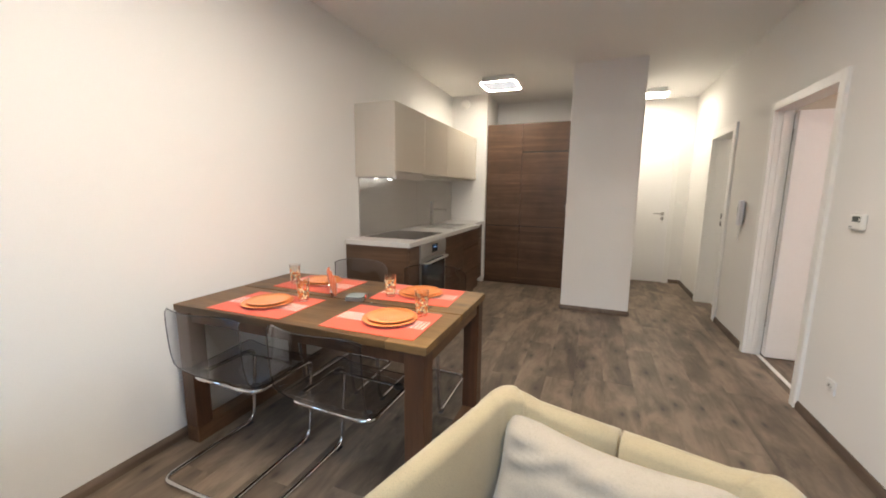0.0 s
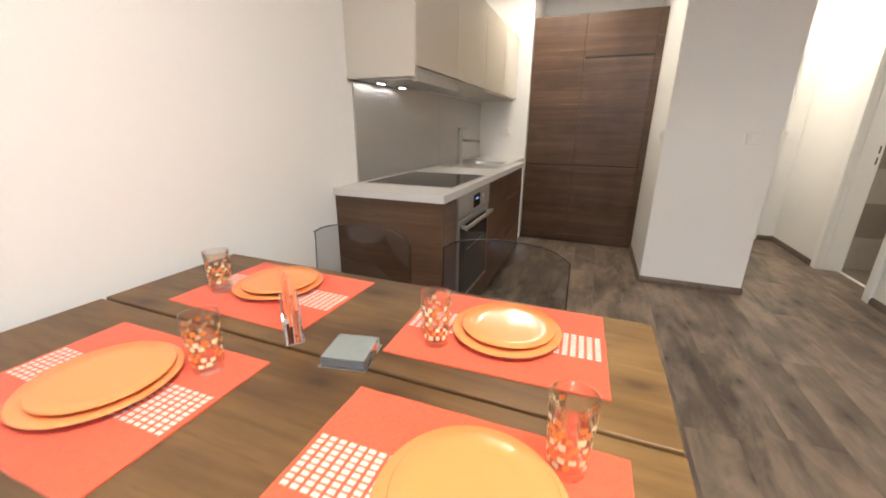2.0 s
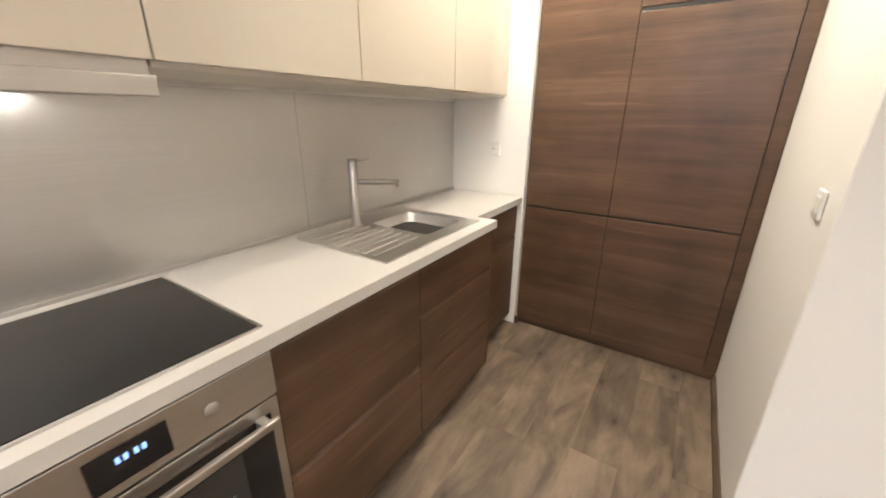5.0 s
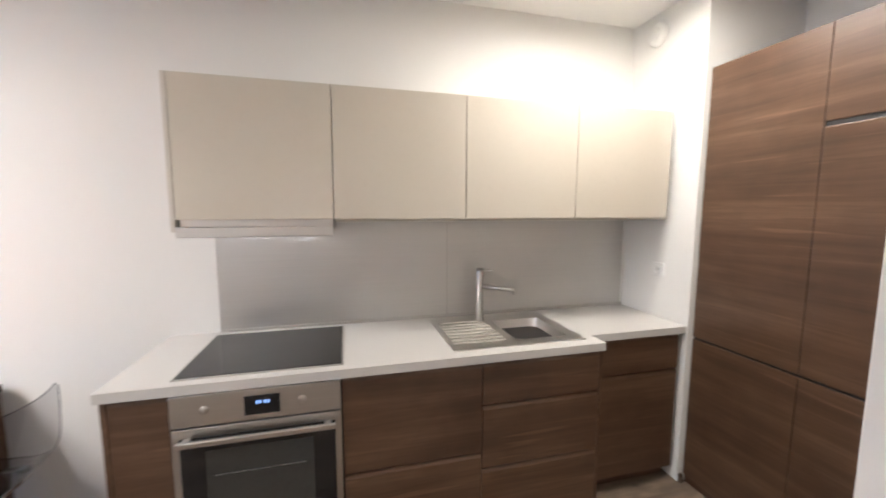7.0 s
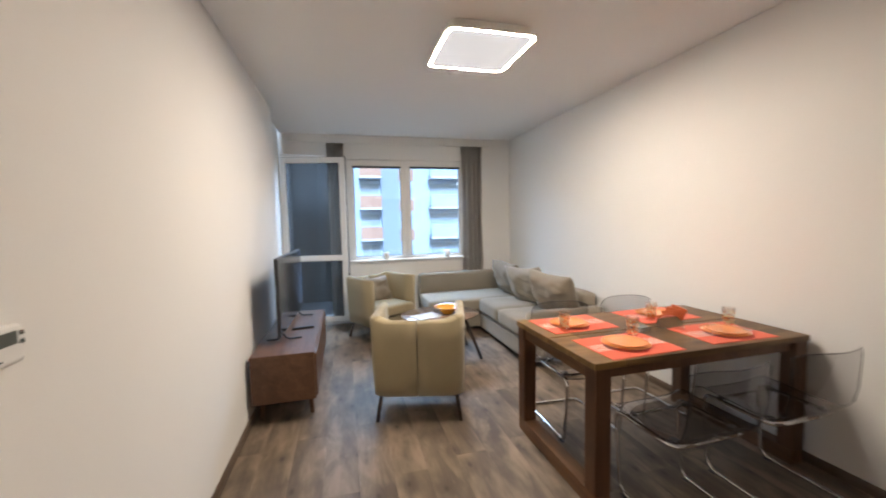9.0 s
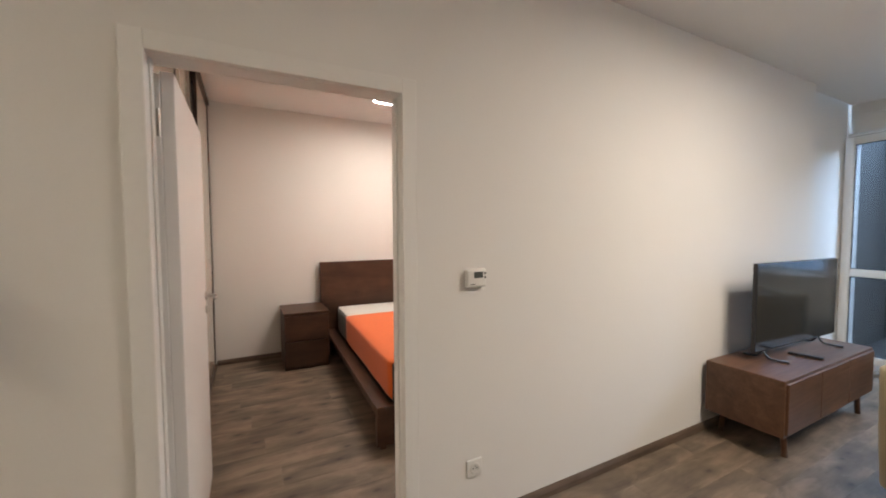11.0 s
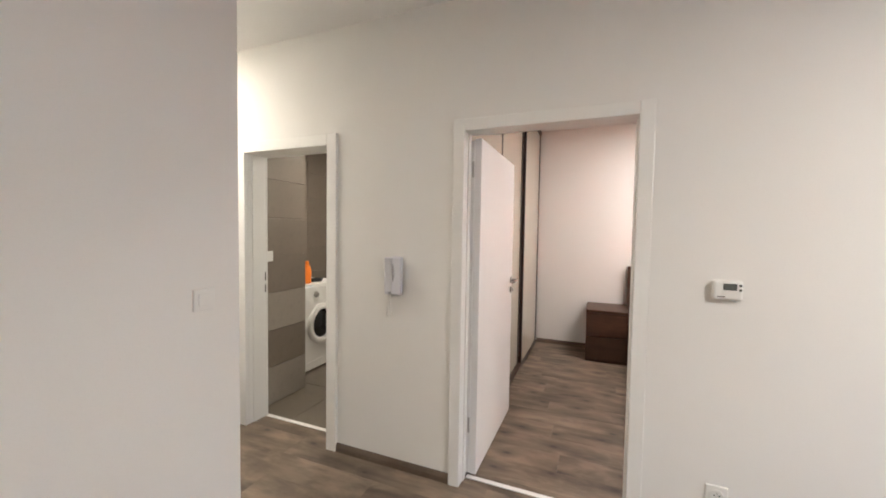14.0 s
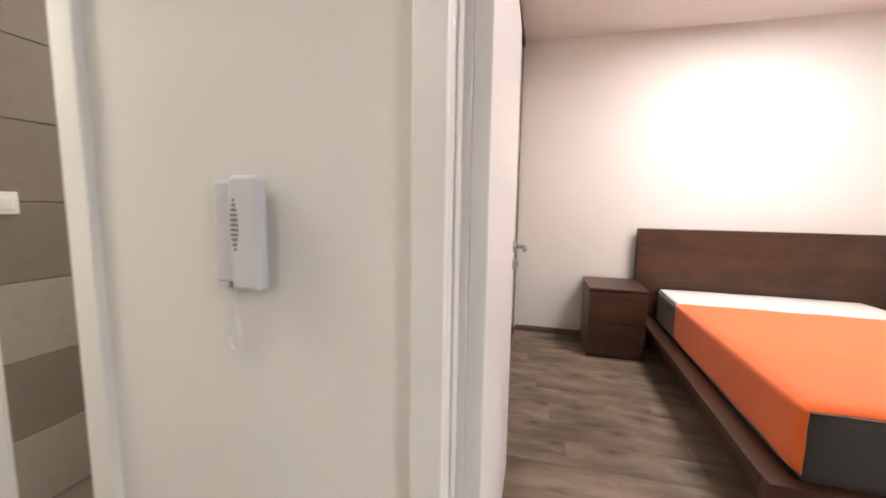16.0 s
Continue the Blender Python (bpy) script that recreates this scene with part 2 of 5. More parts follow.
M_TVSTAND = wood("walnut_stand", (0.075, 0.034, 0.017), (0.115, 0.054, 0.028), (0.16, 0.08, 0.044), 1, 0.4)
M_SCREEN = plain("tv_screen", (0.02, 0.021, 0.024), 0.12, var=0.05, bmp=0.0)
M_MALM = wood("brown_veneer_y", (0.042, 0.0185, 0.0095), (0.066, 0.0305, 0.0165), (0.088, 0.042, 0.024), 1, 0.4, 9.0)
M_MALMX = wood("brown_veneer_x", (0.042, 0.0185, 0.0095), (0.066, 0.0305, 0.0165), (0.088, 0.042, 0.024), 0, 0.4, 9.0)
M_SHEET = fabric("white_sheet", (0.8, 0.78, 0.74), 300.0, var=0.03)
M_MATSIDE = fabric("mattress_grey_side", (0.06, 0.058, 0.055), 300.0)
M_BLANKET = fabric("orange_blanket", (0.85, 0.16, 0.03), 350.0, var=0.05)
M_TILE = plain("taupe_tile", (0.2, 0.164, 0.13), 0.35, var=0.1, grain=18, bmp=0.03)
M_TILEL = plain("light_taupe_tile", (0.32, 0.285, 0.245), 0.35, var=0.1, grain=18, bmp=0.03)
M_GROUT = plain("grout", (0.165, 0.14, 0.115), 0.9)
M_FTILE = plain("floor_tile", (0.15, 0.124, 0.094), 0.4, var=0.15, grain=9, bmp=0.03)
M_WHITEP = plain("white_plastic", (0.78, 0.77, 0.74), 0.35, var=0.02, bmp=0.02)
M_PHONE = plain("pale_grey_plastic", (0.66, 0.66, 0.7), 0.4, var=0.02, bmp=0.02)
M_LCD = plain("lcd_grey", (0.1, 0.11, 0.1), 0.2)
M_ORANGEP = plain("orange_bottle", (0.85, 0.22, 0.02), 0.35)
# Facade colours pushed to pale blue, painting in haze and dusk light.
M_FACADE_HAZE = plain("facade_render_haze", (0.4, 0.5, 0.66), 0.9, var=0.05, grain=3)
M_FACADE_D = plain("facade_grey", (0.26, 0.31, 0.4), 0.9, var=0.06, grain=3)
M_PARAPET = plain("balcony_orange_hazed", (0.45, 0.26, 0.2), 0.8, var=0.06, grain=3)
M_FWIN_HAZE = plain("far_window_glass_haze", (0.3, 0.36, 0.44), 0.35, var=0.2, grain=2)
# Near-black that paints shade onto the balcony surfaces.
M_BALCONY_DIM = plain("balcony_dim_backing", (0.06, 0.06, 0.06), 0.9, var=0.06, grain=3)
M_FTRIM_HAZE = plain("facade_trim_haze", (0.6, 0.64, 0.7), 0.8, var=0.05, grain=3)
M_GROUND = plain("ground_asphalt", (0.06, 0.06, 0.062), 0.9, var=0.2, grain=2)
# Diffuser held to a dim grey glow, imitating an overexposed panel.
M_LAMPFACE = glow("lamp_diffuser_dimmed", (0.97, 0.985, 1.0), 0.05)
M_BLUE = glow("oven_clock", (0.2, 0.45, 1.0), 0.07)


def rim_mat(name, col, strength):
    return glow(name, col, strength)


# ---- building helpers ----
def link_to(ob, parent):
    ob.parent = parent
    if parent is not None and parent.parent is None and parent.type == "EMPTY":
        ob.matrix_parent_inverse = parent.matrix_basis.inverted()
    return ob


def finish(bm, name, material, smooth=False):
    bmesh.ops.recalc_face_normals(bm, faces=bm.faces)
    me = bpy.data.meshes.new(name)
    bm.to_mesh(me)
    bm.free()
    if smooth:
        for p in me.polygons:
            p.use_smooth = True
    me.materials.append(material)
    return me


def part(name, bm, material, parent, label="", smooth=False):
    ob = new(name, finish(bm, name, material, smooth))
    link_to(ob, parent)
    if label:
        ob["label"] = label
    return ob


def solid(name, bm, material, label="", category="", group="", kind="", smooth=False):
    return tagged(new(name, finish(bm, name, material, smooth)), label, category, group, kind)


def thing(name, base, label, category, group="", rz=0.0):
    e = new(name)
    e.empty_display_size = 0.1
    e.matrix_basis = pose(*base, 0, 0, rz)
    return tagged(e, label, category, group)


def box(x0, x1, y0, y1, z0, z1, bev=0.0, seg=2, bm=None):
    own = bm is None
    bm = bm or bmesh.new()
    ret = bmesh.ops.create_cube(bm, size=1.0)
    m = Matrix.Translation(((x0 + x1) / 2, (y0 + y1) / 2, (z0 + z1) / 2)) @ Matrix.Diagonal((abs(x1 - x0), abs(y1 - y0), abs(z1 - z0), 1))
    bmesh.ops.transform(bm, matrix=m, verts=ret["verts"])
    if bev:
        edges = list({e for v in ret["verts"] for e in v.link_edges})
        bmesh.ops.bevel(bm, geom=edges, offset=bev, segments=seg, affect="EDGES", profile=0.5)
    return bm


def moved(bm, m):
    bmesh.ops.transform(bm, matrix=m, verts=bm.verts)
    return bm


def tube(pts, r, seg=10, closed=False, bm=None):
    """A round bar swept along points."""
    bm = bm or bmesh.new()
    pts = [Vector(p) for p in pts]
    n = len(pts)
    rings = []
    up = None
    for i, p in enumerate(pts):
        a = pts[(i - 1) % n] if (closed or i) else p
        b = pts[(i + 1) % n] if (closed or i < n - 1) else p
        d = (b - a).normalized()
        if up is None:
            up = d.orthogonal().normalized()
        up = (up - d * up.dot(d)).normalized()
        side = d.cross(up)
        rings.append([bm.verts.new(p + (up * math.cos(2 * math.pi * k / seg) + side * math.sin(2 * math.pi * k / seg)) * r) for k in range(seg)])
    for i in range(n if closed else n - 1):
        A, B = rings[i], rings[(i + 1) % n]
        for k in range(seg):
            bm.faces.new((A[k], A[(k + 1) % seg], B[(k + 1) % seg], B[k]))
    if not closed:
        bm.faces.new(rings[0][::-1])
        bm.faces.new(rings[-1])
    return bm


def rounded(pts, r, seg=5):
    """The polyline with its corners rounded."""
    pts = [Vector(p) for p in pts]
    out = [pts[0]]
    for a, b, c in zip(pts, pts[1:], pts[2:]):
        u, w = (a - b), (c - b)
        k = min(r, u.length * 0.49, w.length * 0.49)
        p, q = b + u.normalized() * k, b + w.normalized() * k
        for i in range(seg + 1):
            t = i / seg
            out.append(p * (1 - t) ** 2 + b * 2 * t * (1 - t) + q * t * t)
    out.append(pts[-1])
    return out


def lathe(profile, seg=40, at=(0, 0, 0), sx=1.0, sy=1.0):
    bm = bmesh.new()
    rings = []
    for r, z in profile:
        if r < 1e-5:
            rings.append([bm.verts.new((at[0], at[1], at[2] + z))])
        else:
            rings.append([bm.verts.new((at[0] + sx * r * math.cos(2 * math.pi * k / seg), at[1] + sy * r * math.sin(2 * math.pi * k / seg), at[2] + z)) for k in range(seg)])
    for A, B in zip(rings, rings[1:]):
        for k in range(seg):
            a0, a1 = A[k % len(A)], A[(k + 1) % len(A)]
            b0, b1 = B[k % len(B)], B[(k + 1) % len(B)]
            f = [a0]
            for v in (a1, b1, b0):
                if v not in f:
                    f.append(v)
            if len(f) > 2:
                bm.faces.new(f)
    return bm


def cyl(p, q, r, seg=20, bm=None):
    return tube([p, q], r, seg, bm=bm)


def pillow(w, h, d, seed, sag=0.0, crease=0.05):
    """A stuffed cushion standing in the xz plane, thickest in the middle, with pinched corners and creases that run from the corners."""
    bm = bmesh.new()
    n = 30
    for s in (-1, 1):
        grid = []
        for i in range(n + 1):
            row = []
            for j in range(n + 1):
                u, v = 2 * i / n - 1, 2 * j / n - 1
                th = d / 2 * max(0.0, (1 - abs(u) ** 3.2) * (1 - abs(v) ** 3.2)) ** 0.5
                pinch = 1 - 0.07 * (u * u * (1 - v * v) + v * v * (1 - u * u))
                nz = noise.noise(Vector((u * 2.2 + seed, v * 2.2, s * 1.7))) * d * 0.12
                fold = 1 - abs(noise.noise(Vector((u * 1.6 + v * 2.4 + seed, (v - u) * 0.7, s * 3.0)))) * 2
                nz += max(0.0, fold - 0.35) * d * crease * 2 * (0.3 + abs(u * v))
                edge = min(1.0, 4 * (1 - abs(u))) * min(1.0, 4 * (1 - abs(v)))
                row.append(bm.verts.new((u * w / 2 * pinch, s * (th + nz * edge), h / 2 + v * h / 2 * pinch - sag * (1 - u * u) * (v > 0) * v * h)))
            grid.append(row)
        for i in range(n):
            for j in range(n):
                f = (grid[i][j], grid[i + 1][j], grid[i + 1][j + 1], grid[i][j + 1])
                bm.faces.new(f if s > 0 else f[::-1])
    bmesh.ops.remove_doubles(bm, verts=bm.verts, dist=0.0012)
    return bm


def lumpy(bm, amp, freq, seed):
    """Small uneven swelling of a soft thing."""
    bm.normal_update()
    for v in bm.verts:
        v.co += v.normal * amp * noise.noise(v.co * freq + Vector((seed, 0, 0)))
    return bm


def soft_box(x0, x1, y0, y1, z0, z1, bev=0.03, cuts=6, amp=0.006, seed=0.0):
    bm = box(x0, x1, y0, y1, z0, z1)
    bmesh.ops.subdivide_edges(bm, edges=list(bm.edges), cuts=cuts, use_grid_fill=True)
    cx, cy, cz = (x0 + x1) / 2, (y0 + y1) / 2, (z0 + z1) / 2
    hx, hy, hz = (x1 - x0) / 2, (y1 - y0) / 2, (z1 - z0) / 2
    for v in bm.verts:
        p = Vector((v.co.x - cx, v.co.y - cy, v.co.z - cz))
        q = Vector((max(-hx + bev, min(hx - bev, p.x)), max(-hy + bev, min(hy - bev, p.y)), max(-hz + bev, min(hz - bev, p.z))))
        d = p - q
        if d.length > 1e-6:
            p = q + d.normalized() * min(d.length, bev)
        v.co = Vector((cx, cy, cz)) + p
    return lumpy(bm, amp, 5.0, seed)


# ---- setting: walls, ceilings ----
RX, CZ, WY = 3.23, 2.65, -0.95
HALL_Y = 7.4
WALL_T, BED_T = 0.17, 0.1
SPLIT_Y = 5.49


def structure(name, bm, material, label=""):
    return solid(name, bm, material, label, kind="structure")


def wall_with_holes(name, fixed, t0, t1, a0, a1, z0, z1, holes, along):
    """A wall along x or y, in boxes round its openings (a0, a1, z0, z1)."""
    bm = bmesh.new()

    def piece(p, q, r, s):
        if q - p < 1e-4 or s - r < 1e-4:
            return
        if along == "y":
            box(t0, t1, p, q, r, s, bm=bm)
        else:
            box(p, q, t0, t1, r, s, bm=bm)
    cur = a0
    for h0, h1, hz0, hz1 in sorted(holes):
        piece(cur, h0, z0, z1)
        piece(h0, h1, z0, hz0)
        piece(h0, h1, hz1, z1)
        cur = h1
    piece(cur, a1, z0, z1)
    return structure(name, bm, M_WALL)


BD0, BD1, BDZ = 3.928, 4.782, 1.962
BA0, BA1, BAZ = 5.665, 6.404, 1.952
WIN0, WIN1, WINZ0, WINZ1 = 0.72, 2.46, 0.86, 2.32
BAL0, BAL1, BALZ0, BALZ1 = 2.46, 3.32, 0.06, 2.36
NICHE = 0.12

structure("wall_niche", box(RX + 0.1, RX + WALL_T, -1.25, NICHE, 0, 2.75), M_WALL)
wall_with_holes("wall_east_bedroom", RX, RX, RX + BED_T, NICHE, SPLIT_Y, 0, 2.75, [(BD0, BD1, 0, BDZ)], "y")
wall_with_holes("wall_east_bathroom", RX, RX, RX + WALL_T, SPLIT_Y, HALL_Y + 0.2, 0, 2.75, [(BA0, BA1, 0, BAZ)], "y")
wall_with_holes("wall_west", 0, -0.2, 0.0, -1.25, 7.1, 0, 2.75, [], "y")
wall_with_holes("wall_window", WY, -1.25, WY, 0.0, RX + 0.1, 0, 2.75, [(WIN0, WIN1, WINZ0, WINZ1), (BAL0 + 0.002, BAL1, BALZ0, BALZ1)], "x")
structure("wall_kitchen_end", box(0.0, 0.515, 6.36, 7.1, 0, 2.75), M_WALL)
structure("wall_kitchen_back", box(0.515, 1.69, 7.0, 7.2, 0, 2.75), M_WALL)
structure("wall_column", box(1.69, 2.388, 5.43, 6.45, 0, 2.75, 0.004, 1), M_WALL)
structure("wall_hall_west", box(1.69, 2.15, 6.45, HALL_Y, 0, 2.75), M_WALL)
structure("wall_hall_end", box(2.15, RX, HALL_Y, HALL_Y + 0.2, 0, 2.75), M_WALL)
structure("ceiling_living", box(-0.1, RX + 0.08, -1.2, HALL_Y + 0.1, CZ, CZ + 0.12), M_CEIL)
# bedroom and bathroom shells
BX1, BY0, BCZ = 6.3, 1.75, 2.72
structure("wall_bedroom_head", box(BX1, BX1 + 0.15, BY0 - 0.15, 5.5, 0, 2.82), M_WALL)
structure("wall_bedroom_south", box(RX + BED_T, BX1, BY0 - 0.15, BY0, 0, 2.82), M_WALL)
structure("wall_bedroom_north", box(RX + BED_T, BX1, 5.42, 5.56, 0, 2.82), M_WALL)
structure("ceiling_bedroom", box(RX + BED_T - 0.05, BX1 + 0.1, BY0 - 0.1, 5.5, BCZ, BCZ + 0.12), M_CEIL)
structure("wall_bath_screen", box(RX + WALL_T, 3.868, 6.5, 7.4, 0, 2.6), M_GROUT)
structure("wall_bath_north", box(3.868, 5.6, 7.4, 7.55, 0, 2.6), M_GROUT)
structure("wall_bath_far", box(5.45, 5.6, 5.56, 7.4, 0, 2.6), M_GROUT)
structure("ceiling_bath", box(RX + WALL_T, 5.6, 5.5, 7.55, 2.5, 2.6), M_CEIL)
structure("floor_base", box(-0.2, BX1 + 0.15, -1.25, HALL_Y + 0.2, -0.2, -0.012), M_DARK)


# ---- baseboards ----
def baseboard(p, q, nx, ny, h=0.052):
    """A moulded strip from p to q along a wall; n points into the room."""
    (x0, y0), (x1, y1) = p, q
    bm = bmesh.new()
    prof = [(0, 0), (0.016, 0), (0.016, h * 0.55), (0.011, h * 0.8), (0.006, h), (0, h)]
    A = [bm.verts.new((x0 + nx * d, y0 + ny * d, z)) for d, z in prof]
    B = [bm.verts.new((x1 + nx * d, y1 + ny * d, z)) for d, z in prof]
    for k in range(len(prof)):
        j = (k + 1) % len(prof)
        bm.faces.new((A[k], A[j], B[j], B[k]))
    bm.faces.new(A)
    bm.faces.new(B)
    structure("baseboard", bm, M_BASE)


for p, q, nx, ny in (((0, WY), (0, 3.73), 1, 0), ((0, WY), (2.45, WY), 0, 1), ((RX, NICHE), (RX, BD0 - 0.05), -1, 0),
                     ((RX, BD1 + 0.05), (RX, BA0 - 0.05), -1, 0), ((RX, BA1 + 0.05), (RX, HALL_Y), -1, 0),
                     ((1.69, 5.43), (2.388, 5.43), 0, -1), ((1.69, 5.43), (1.69, 6.38), -1, 0), ((2.388, 5.43), (2.388, 6.45), 1, 0),
                     ((0.52, 6.36), (0.52, 6.38), 1, 0), ((3.08, HALL_Y), (RX, HALL_Y), 0, -1),
                     ((BX1, BY0), (BX1, 4.82), -1, 0), ((RX + BED_T, BY0), (BX1, BY0), 0, 1), ((RX + BED_T, BY0), (RX + BED_T, BD0 - 0.05), 1, 0)):
    baseboard(p, q, nx, ny)


# ---- door frames ----
def door_frame(name, y0, y1, ztop, thick, w, label):
    e = thing(name, (RX + 0.08, (y0 + y1) / 2, 0), label, "door frame")
    e["kind"] = "structure"
    p = 0.022
    for x0, x1 in ((RX - p, RX + 0.004), (RX + thick - 0.004, RX + thick + 0.008)):
        for a, b in ((y0 - w, y0 + 0.013), (y1 - 0.013, y1 + w)):
            part("casing", box(x0, x1, a, b, 0, ztop + w, 0.004), M_TRIM, e)
        part("casing", box(x0 + 0.0004, x1, y0 + 0.0128, y1 - 0.0128, ztop - 0.013, ztop + w - 0.001, 0.003), M_TRIM, e)
    x0, x1 = RX + 0.0045, RX + thick - 0.0045
    part("jamb", box(x0, x1, y0, y0 + 0.013, 0, ztop, 0.002), M_TRIM, e)
    part("jamb", box(x0, x1, y1 - 0.013, y1, 0, ztop, 0.002), M_TRIM, e)
    part("head", box(x0, x1, y0 + 0.013, y1 - 0.013, ztop - 0.013, ztop, 0.002), M_TRIM, e)
    for a, b in ((y0 + 0.013, y0 + 0.02), (y1 - 0.02, y1 - 0.013)):
        part("stop_strip", box(x0 + 0.035, x1 - 0.02, a, b, 0, ztop - 0.013, 0.003), M_TRIM, e)
    part("threshold", box(RX + thick - 0.025, RX + thick + 0.005, y0 + 0.0221, y1 - 0.0221, 0.0, 0.006, 0.002), M_TRIM, e, "pale threshold strip")
    return e


def lever(parent, base, out, along):
    """A lever handle with rose and key rose; out and along are unit vectors."""
    b, o, a = Vector(base), Vector(out), Vector(along)
    h = part("handle", tube(rounded([b + o * 0.008, b + o * 0.05, b + o * 0.05 + a * 0.12], 0.02), 0.009, 10), M_NICKEL, parent, "satin nickel lever handle", True)
    part("rose", cyl(b, b + o * 0.009, 0.026, 24), M_NICKEL, parent, "", True)
    k = b - Vector((0, 0, 0.075))
    part("key_rose", cyl(k, k + o * 0.009, 0.024, 24), M_NICKEL, parent, "", True)
    part("thumb_turn", box(*(v for pair in zip(tuple(k + o * 0.009 - Vector((0.007, 0.007, 0.012))), tuple(k + o * 0.03 + Vector((0.007, 0.007, 0.012)))) for v in pair), 0.003), M_NICKEL, parent)
    return h


door_frame("door_frame_bedroom", BD0, BD1, BDZ, BED_T, 0.05, "white lacquered frame of the bedroom doorway")
fb = door_frame("door_frame_bathroom", BA0, BA1, BAZ, WALL_T, 0.06, "white lacquered frame of the bathroom doorway")

for z in (0.94, 1.03):
    part("strike_plate", box(RX + 0.132, RX + 0.158, BA1 - 0.0165, BA1 - 0.0125, z, z + 0.06, 0.002), M_DARK, fb, "dark opening of the strike plate")

d1 = thing("door_1", (3.43, 4.725, 0), "white flush bedroom door, standing wide open into the room", "door")
d1["kind"] = "structure"
LEAF1 = Matrix.Translation((3.42, 4.741, 0)) @ Matrix.Rotation(radians(0.4), 4, "Z") @ Matrix.Translation((-3.42, -4.7, 0))
part("leaf", box(3.344, 4.235, 4.672, 4.712, 0.008, 1.937, 0.003), M_DOORW, d1)
part("rebate", box(3.3405, 4.225, 4.712, 4.732, 0.012, 1.925, 0.002), M_DOORW, d1)
lever(d1, (4.185, 4.672, 1.05), (0, -1, 0), (-1, 0, 0))
lever(d1, (4.185, 4.724, 1.05), (0, 1, 0), (-1, 0, 0))
for ob in d1.children:
    ob.data.transform(ob.matrix_basis.inverted() @ LEAF1 @ ob.matrix_basis)
for z in (0.25, 1.72):
    part("hinge", cyl((3.346, 4.76, z), (3.346, 4.76, z + 0.09), 0.008, 12), M_NICKEL, d1)

d2 = thing("door_2", (2.7, HALL_Y, 0), "closed white entrance door in a white frame with a lever handle", "door")
d2["kind"] = "structure"
part("leaf", box(2.22, 3.0, HALL_Y - 0.03, HALL_Y - 0.002, 0.008, 1.97, 0.003), M_DOORW, d2)
part("casing", box(3.0, 3.06, HALL_Y - 0.036, HALL_Y - 0.002, 0, 2.03, 0.004), M_TRIM, d2)
part("casing", box(2.16, 3.0, HALL_Y - 0.036, HALL_Y - 0.002, 1.972, 2.03, 0.004), M_TRIM, d2)
lever(d2, (2.92, HALL_Y - 0.03, 1.03), (0, -1, 0), (-1, 0, 0))


# ---- window and balcony door ----
def sash(parent, x0, x1, z0, z1, y, w=0.07, d=0.06, rails=(), mat=None, glass=None, seal=False):
    mat = mat or M_TRIM
    f = bmesh.new()
    box(x0, x0 + w, y - d, y, z0, z1, 0.004, 1, bm=f)
    box(x1 - w, x1, y - d, y, z0, z1, 0.004, 1, bm=f)
    zs = [z0, *rails, z1 - w]
    for z in zs:
        box(x0 + w - 0.002, x1 - w + 0.002, y - d + 0.002, y - 0.002, z, z + w, 0.004, 1, bm=f)
    fr = part("sash", f, mat, parent)
    for a, b in zip(zs, zs[1:]):
        p = part("pane", box(x0 + w - 0.01, x1 - w + 0.01, y - d / 2 - 0.01, y - d / 2 + 0.01, a + w - 0.01, b + 0.01), glass or M_PANE, fr)
        p.visible_shadow = False
        q = bmesh.new()
        for u0, u1, v0, v1 in ((x0 + w, x0 + w + 0.007, a + w, b), (x1 - w - 0.007, x1 - w, a + w, b), (x0 + w + 0.007, x1 - w - 0.007, a + w, a + w + 0.007), (x0 + w + 0.007, x1 - w - 0.007, b - 0.007, b)):
            box(u0, u1, y - d / 2 + 0.0101, y - d / 2 + 0.018, v0, v1, bm=q)
        part("glazing_seal", q, M_BLACK, fr, "thin black rubber seal")
    # Black strip serves as seal and as the painted shadow gap round the leaf.
    if seal:
        q = bmesh.new()
        for u0, u1, v0, v1 in ((x0 - 0.01, x0, z0 - 0.01, z1 + 0.01), (x1, x1 + 0.01, z0 - 0.01, z1 + 0.01), (x0, x1, z1, z1 + 0.01), (x0, x1, z0 - 0.01, z0)):
            box(u0, u1, y - d, y - d + 0.012, v0, v1, bm=q)
        part("edge_seal", q, M_BLACK, fr, "black rubber seal round the leaf, also painting its shadow gap")
    return fr


win = thing("window_1", (1.6, WY - 0.1, WINZ0), "white plastic double window with two clear panes above the sill", "window")
win["kind"] = "structure"
fb = bmesh.new()
box(WIN0, WIN0 + 0.05, -1.12, -1.02, WINZ0, WINZ1, bm=fb)
box(WIN1 - 0.05, WIN1 - 0.002, -1.12, -1.02, WINZ0, WINZ1, bm=fb)
box(WIN0 + 0.05, WIN1 - 0.05, -1.12, -1.02, WINZ1 - 0.05, WINZ1, bm=fb)
box(WIN0 + 0.05, WIN1 - 0.05, -1.12, -1.02, WINZ0, WINZ0 + 0.03, bm=fb)
box(1.6, 1.655, -1.12, -1.02, WINZ0 + 0.03, WINZ1 - 0.05, bm=fb)
part("window_frame", fb, M_TRIM, win)
sash(win, 0.745, 1.622, WINZ0 + 0.012, WINZ1 - 0.03, -1.008, 0.065)
sash(win, 1.632, WIN1 - 0.03, WINZ0 + 0.012, WINZ1 - 0.03, -1.008, 0.065)
part("window_sill", box(0.7, 2.45, -1.02, -0.9, 0.865, 0.895, 0.006), M_TRIM, win)
part("handle", box(1.585, 1.605, -1.008, -0.985, 1.5, 1.62, 0.005), M_TRIM, win)
